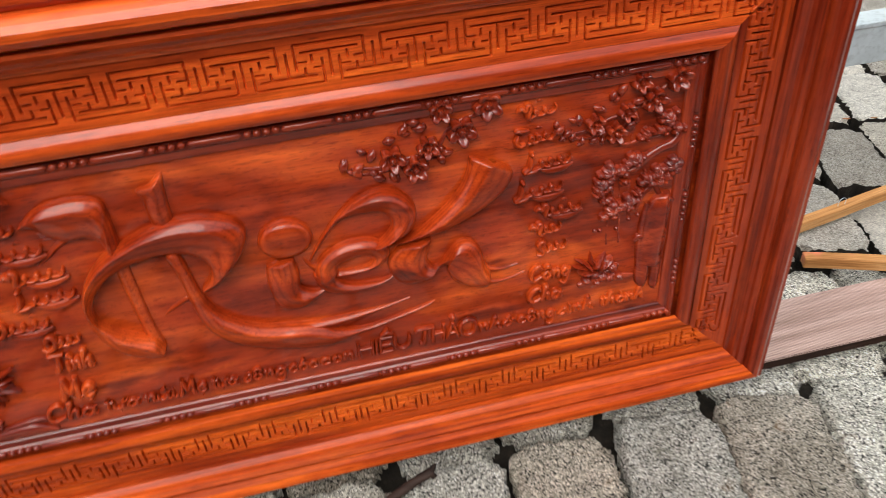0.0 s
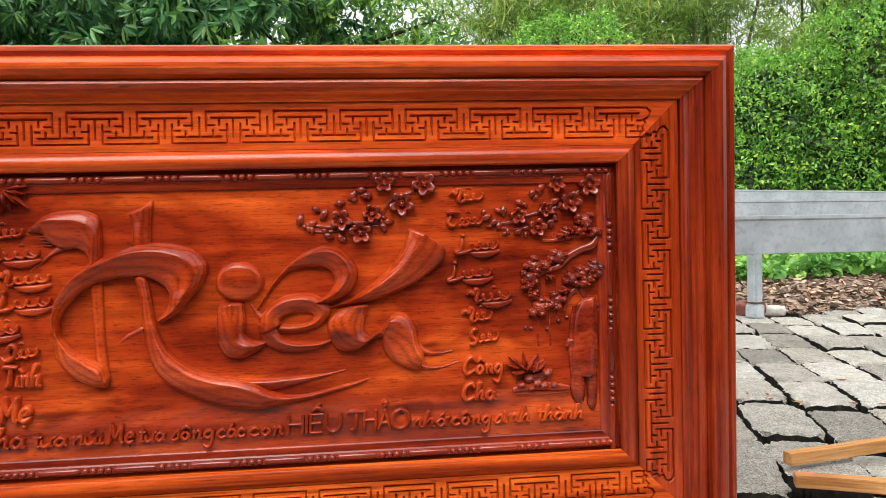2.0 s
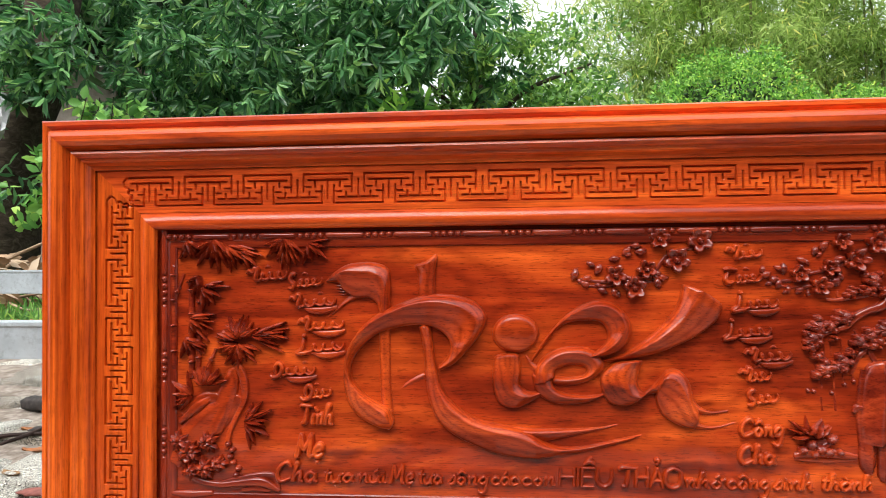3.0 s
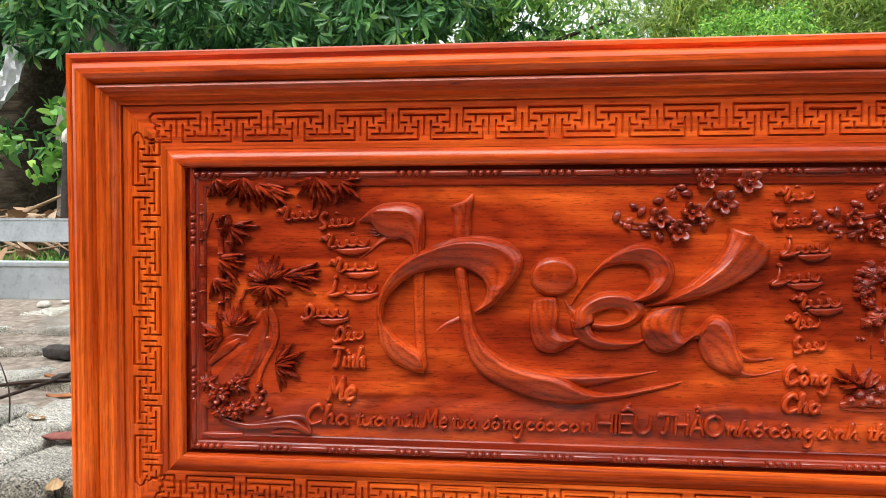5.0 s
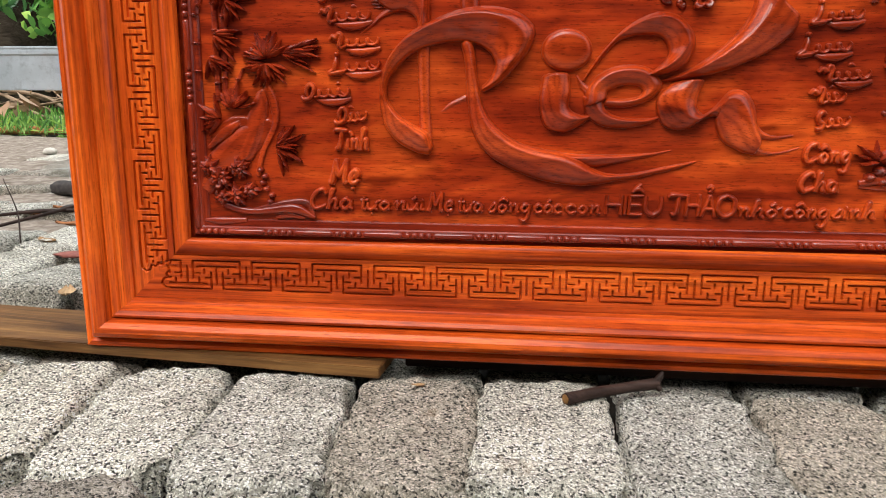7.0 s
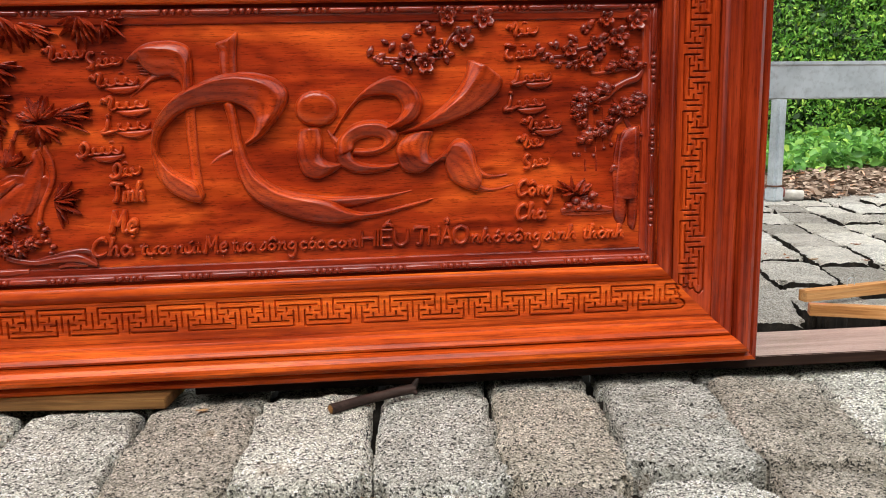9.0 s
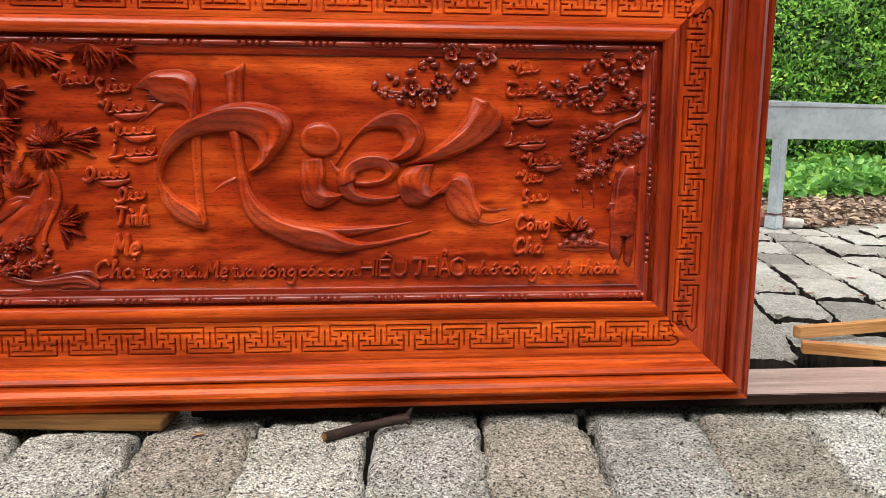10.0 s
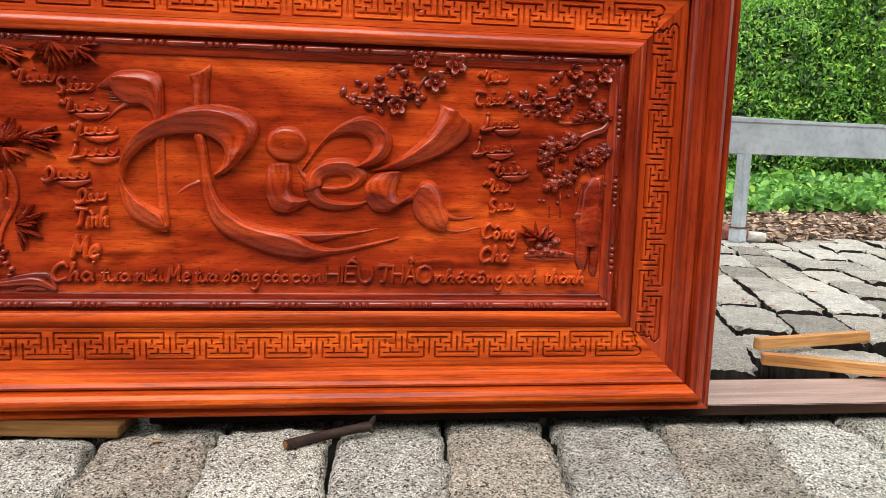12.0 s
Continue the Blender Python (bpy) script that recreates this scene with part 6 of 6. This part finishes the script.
# charred black reused: shade inside the hut put into the colour
part("back_wall", bevelled_box("back_wall", 1.25, 0.1, 2.75, charred, 0.006), hut, "back wall blackened to stand in for shade inside the hut", at=pose(0, 1.1, 0))
part("roof", bevelled_box("roof", 1.4, 1.4, 0.08, charred, 0.01), hut, at=pose(0, 0.55, 2.75))
tagged(new("metal_pole", limb([(-3.62, 6.0, -0.05, 0.018), (-3.62, 6.0, 1.8, 0.018), (-3.61, 6.0, 3.6, 0.018)], 3, 10, 0.0, steel, "metal_pole")), "thin grey metal pole standing behind the trees", "pole")

# burnt stake in the brushwood, with a white cap
stake = thing("stake", "burnt black stake with a white cap in the brushwood", "stake", at=pose(-3.05, 3.42, 0.1))
part("shaft", limb([(0.0, 0.0, -0.05, 0.04), (0.01, 0.0, 0.6, 0.03), (0.03, 0.0, 0.99, 0.027)], 4, 12, 0.05, charred, "shaft"), stake)
part("cap", limb([(0.03, 0.0, 0.97, 0.024), (0.03, 0.0, 1.0, 0.034), (0.032, 0.0, 1.04, 0.031), (0.034, 0.0, 1.07, 0.01)], 4, 12, 0.15, white_stone, "cap"), stake, "crumpled white cap")

# growth closing the view behind the trees, its dimness put into the leaf colour
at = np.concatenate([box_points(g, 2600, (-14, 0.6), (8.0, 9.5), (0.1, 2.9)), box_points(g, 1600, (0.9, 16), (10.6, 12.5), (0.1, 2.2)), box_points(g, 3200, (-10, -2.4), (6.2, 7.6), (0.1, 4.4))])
tagged(new("distant_growth", leaves_mesh("distant_growth", at, 0.5, 0.3, shade_leaf, 99, 0.3)), "dark green growth far behind the trees, its dimness put into the colour", "foliage", kind="stuff")

# unseen plain wall behind the viewer, added to close off low sky light
blocker_dark, n, l, b = node_material("blocker_dark", 0.9)
c = ramp(n, l, noise_tex(n, l, coords(n, l), 1.5, 5, 0.6), [(0.3, (0.035, 0.033, 0.028)), (0.7, (0.07, 0.064, 0.055))])
l.new(c, b.inputs["Base Color"])
me = bevelled_box("sky_blocker", 26, 0.25, 5.8, blocker_dark, 0.02)
ob = tagged(new("sky_blocker", me), "unseen plain dark wall behind the viewer, added to block low sky light", "wall", kind="structure")
ob.matrix_basis = pose(0, -7.5, -0.05)

# ---------------- ground and setts ----------------
def ground_sheet():
    xs = np.unique(np.r_[np.linspace(-5, 6, 111), np.linspace(-120, -5, 24), np.linspace(6, 120, 24)])
    ys = np.unique(np.r_[np.linspace(-3, 8, 111), np.linspace(-120, -3, 24), np.linspace(8, 160, 30)])
    verts = [(x, y, ground_z(x, y) - 0.056 + 0.008 * noise.noise(Vector((x * 3, y * 3, 0)))) for y in ys for x in xs]
    k = len(xs)
    faces = [(j * k + i, j * k + i + 1, (j + 1) * k + i + 1, (j + 1) * k + i) for j in range(len(ys) - 1) for i in range(k - 1)]
    return tagged(new("ground", mesh_of("ground", verts, faces, soil)), "dark bare soil under the setts and the plants", "ground", kind="structure")


ground_sheet()


def sett_mesh(seed):
    """One worn concrete sett, 1 x 1 in plan before scaling, its top at z = 0."""
    rnd = random.Random(seed)
    sx, sy, count = 0.173, 0.300, 96
    bump = [rnd.uniform(-1, 1) for _ in range(12)]
    verts, faces = [], []
    for inset, z, flat in ((0.004, -0.066, 0), (0.0, -0.02, 0), (0.002, -0.010, 0.4), (0.008, -0.003, 0.8), (0.018, 0.0, 1), (0.045, 0.0015, 1)):
        for q in range(count):
            a = 2 * math.pi * q / count
            ca, sa = math.cos(a), math.sin(a)
            p = 0.1
            x = math.copysign(abs(ca) ** p, ca) * (sx / 2 - inset)
            y = math.copysign(abs(sa) ** p, sa) * (sy / 2 - inset)
            j = 0.005 * noise.noise(Vector((x * 20 + seed, y * 20, 0))) + 0.0042 * noise.noise(Vector((x * 75, y * 75 + seed, z * 60))) + 0.0034 * noise.noise(Vector((x * 230 + seed, y * 230, z * 150)))
            x += ca * j
            y += sa * j
            verts.append((x, y, z + flat * (0.0045 * noise.noise(Vector((x * 12, y * 12, seed))) + 0.003 * noise.noise(Vector((x * 150, y * 150, seed))))))
    for r in range(5):
        for q in range(count):
            faces.append((r * count + q, r * count + (q + 1) % count, (r + 1) * count + (q + 1) % count, (r + 1) * count + q))
    faces.append(tuple(5 * count + q for q in range(count)))
    return mesh_of("sett", verts, faces, paver_stone, True, 60)


def rough_sett(seed, nx=46, ny=78, stone=None, flat=1.0):
    """A sett with its exposed grit modelled, for the courses under the viewer's feet."""
    sx, sy = 0.1735, 0.308
    verts, faces = [], []
    for j in range(ny):
        for i in range(nx):
            a, c_ = -1 + 2 * i / (nx - 1), -1 + 2 * j / (ny - 1)
            x, y = a * sx / 2, c_ * sy / 2
            edge = min(sx / 2 - abs(x), sy / 2 - abs(y))
            corner = max(0, 0.03 - math.hypot(max(0, sx / 2 - abs(x)), max(0, sy / 2 - abs(y)))) * 0.45
            q = Vector((x + seed, y, 0))
            near, spots = noise.voronoi(q * 190)
            grit = 0.0019 * (0.6 - near[0])
            lump = 0.006 * flat * noise.noise(q * 9) + 0.0036 * noise.noise(q * 40) + 0.0018 * noise.noise(q * 120)
            ragged = 0.008 * noise.noise(q * 20) + 0.009 * noise.noise(q * 80) + 0.005 * noise.noise(q * 190) + corner
            keep = smooth_step(0.0, 0.03, edge)
            x -= math.copysign(1, x) * ragged * (1 - keep) if abs(a) > 0.6 else 0
            y -= math.copysign(1, y) * ragged * (1 - keep) if abs(c_) > 0.7 else 0
            drop = 0.012 * flat * max(0, 1 - edge / (0.011 + 0.007 * noise.noise(q * 30))) ** 2 + corner
            verts.append((x, y, lump + grit * 1.6 * flat - drop))
    rim = [i for i in range(nx)] + [j * nx + nx - 1 for j in range(1, ny)] + [(ny - 1) * nx + i for i in range(nx - 2, -1, -1)] + [j * nx for j in range(ny - 2, 0, -1)]
    for j in range(ny - 1):
        for i in range(nx - 1):
            a = j * nx + i
            faces.append((a, a + 1, a + nx + 1, a + nx))
    base = len(verts)
    verts += [(verts[k][0] * 0.985, verts[k][1] * 0.985, -0.066) for k in rim]
    for k in range(len(rim)):
        m = (k + 1) % len(rim)
        faces.append((rim[m], rim[k], base + k, base + m))
    me = mesh_of("sett", verts, faces, stone or paver_stone, True, 50)
    if stone:                           # the sides take the dark soil material in the open joints
        me.materials.append(soil)
        for poly in me.polygons[len(faces) - len(rim):]:
            poly.material_index = 1
    return me


pavement = thing("pavement", "weathered grey speckled concrete setts with dark open joints", "paving", kind="structure")
setts = [sett_mesh(s) for s in range(9)]
rough_setts = [rough_sett(s * 3.7) for s in range(5)]
worn_setts = [rough_sett(20 + s * 2.3, 24, 42, worn_stone, 0.4) for s in range(6)]
rnd = random.Random(4)


def lay(x, y, turn, narrow=1.0, sunk=0.0, near=False, longer=1.0):
    """One sett on the lie of the land."""
    ob = part("sett", rnd.choice(rough_setts if near else worn_setts if x > 0.6 and y > 0.2 else setts), pavement)
    e = 0.05
    tx = math.degrees(math.atan((ground_z(x, y + e) - ground_z(x, y - e)) / (2 * e)))
    flip = 180 if rnd.random() < 0.5 else 0
    ob.matrix_basis = pose(x + rnd.uniform(-0.004, 0.004), y, ground_z(x, y) - sunk + rnd.uniform(-0.008, 0.005), tx + rnd.uniform(-1.6, 1.6), rnd.uniform(-1.6, 1.6), turn + rnd.uniform(-1.2, 1.2) + flip) @ Matrix.Diagonal((narrow, (1 - 0.6 * (1 - narrow)) * longer, 1, 1))


# courses along the panel
for row in range(-3, 8):
    for col in range(-13, 12):
        u, v = 0.162 + 0.18 * col, (-0.18 + 0.337 * row if row < 1 else -0.17 + 0.316 * row) + rnd.uniform(-0.012, 0.012)
        fan = 0.32 * min(max(u, -0.5), 0.85)        # the courses fan out slightly
        if row > 1:
            fan = 0.0
        x, y = u + fan * (v + 0.18), v - 0.06 * max(u - 0.5, 0) ** 2
        if y > 0.2 and x > 0.62 - 0.02 * row or y > 2.2 + 0.2 * math.sin(col * 1.7) or x < -2.4:
            continue
        lay(x, y, -math.degrees(math.atan(fan)), 1.0 + 0.3 * (v + 0.18) if row < 0 else 1.0, 0.024 if row == 1 else 0.0, row in (-1, 0, 1) and -6 < col < 9, 1.055 if row < 1 else 1.0)
# courses that swing away behind the dark plank
ca, sa = math.cos(radians(17)), math.sin(radians(17))
for row in range(-4, 8):
    for col in range(-12, 16):
        a, c_ = 0.0825 + 0.166 * col, -0.15 + 0.302 * row + (0.02 if col % 2 else -0.02) + rnd.uniform(-0.012, 0.012)
        x, y = 1.347 + a * ca + c_ * sa, 0.787 - a * sa + c_ * ca
        if 0.3 < y < 2.5 and 0.62 < x < 3.9:
            lay(x, y, -17, rnd.uniform(0.84, 0.905), rnd.uniform(0.0, 0.01))


# dry dirt drifted over the setts at the grass edge
xs, ys = np.linspace(-4.2, -0.8, 150), np.linspace(0.75, 2.9, 100)
verts = []
for y in ys:
    for x in xs:
        cover = smooth_step(0.75, 2.3, y) * 0.012 - 0.008 + 0.012 * noise.noise(Vector((x * 4, y * 4, 1))) + 0.006 * noise.noise(Vector((x * 14, y * 14, 5)))
        verts.append((x, y, ground_z(x, y) + min(cover, 0.016)))
k = len(xs)
faces = [(j * k + i, j * k + i + 1, (j + 1) * k + i + 1, (j + 1) * k + i) for j in range(len(ys) - 1) for i in range(k - 1)]
dirt, n, l, b = node_material("dry_dirt", 0.95, specular=0.2)
v = coords(n, l)
c = ramp(n, l, noise_tex(n, l, v, 26, 6, 0.7), [(0.3, (0.11, 0.085, 0.065)), (0.5, (0.24, 0.2, 0.165)), (0.7, (0.4, 0.355, 0.31))])
l.new(c, b.inputs["Base Color"])
relief(n, l, b, noise_tex(n, l, v, 160, 5, 0.7), 0.8, 0.004)
tagged(new("dry_dirt", mesh_of("dry_dirt", verts, faces, dirt)), "pale dry dirt drifted over the setts", "dirt", kind="stuff")
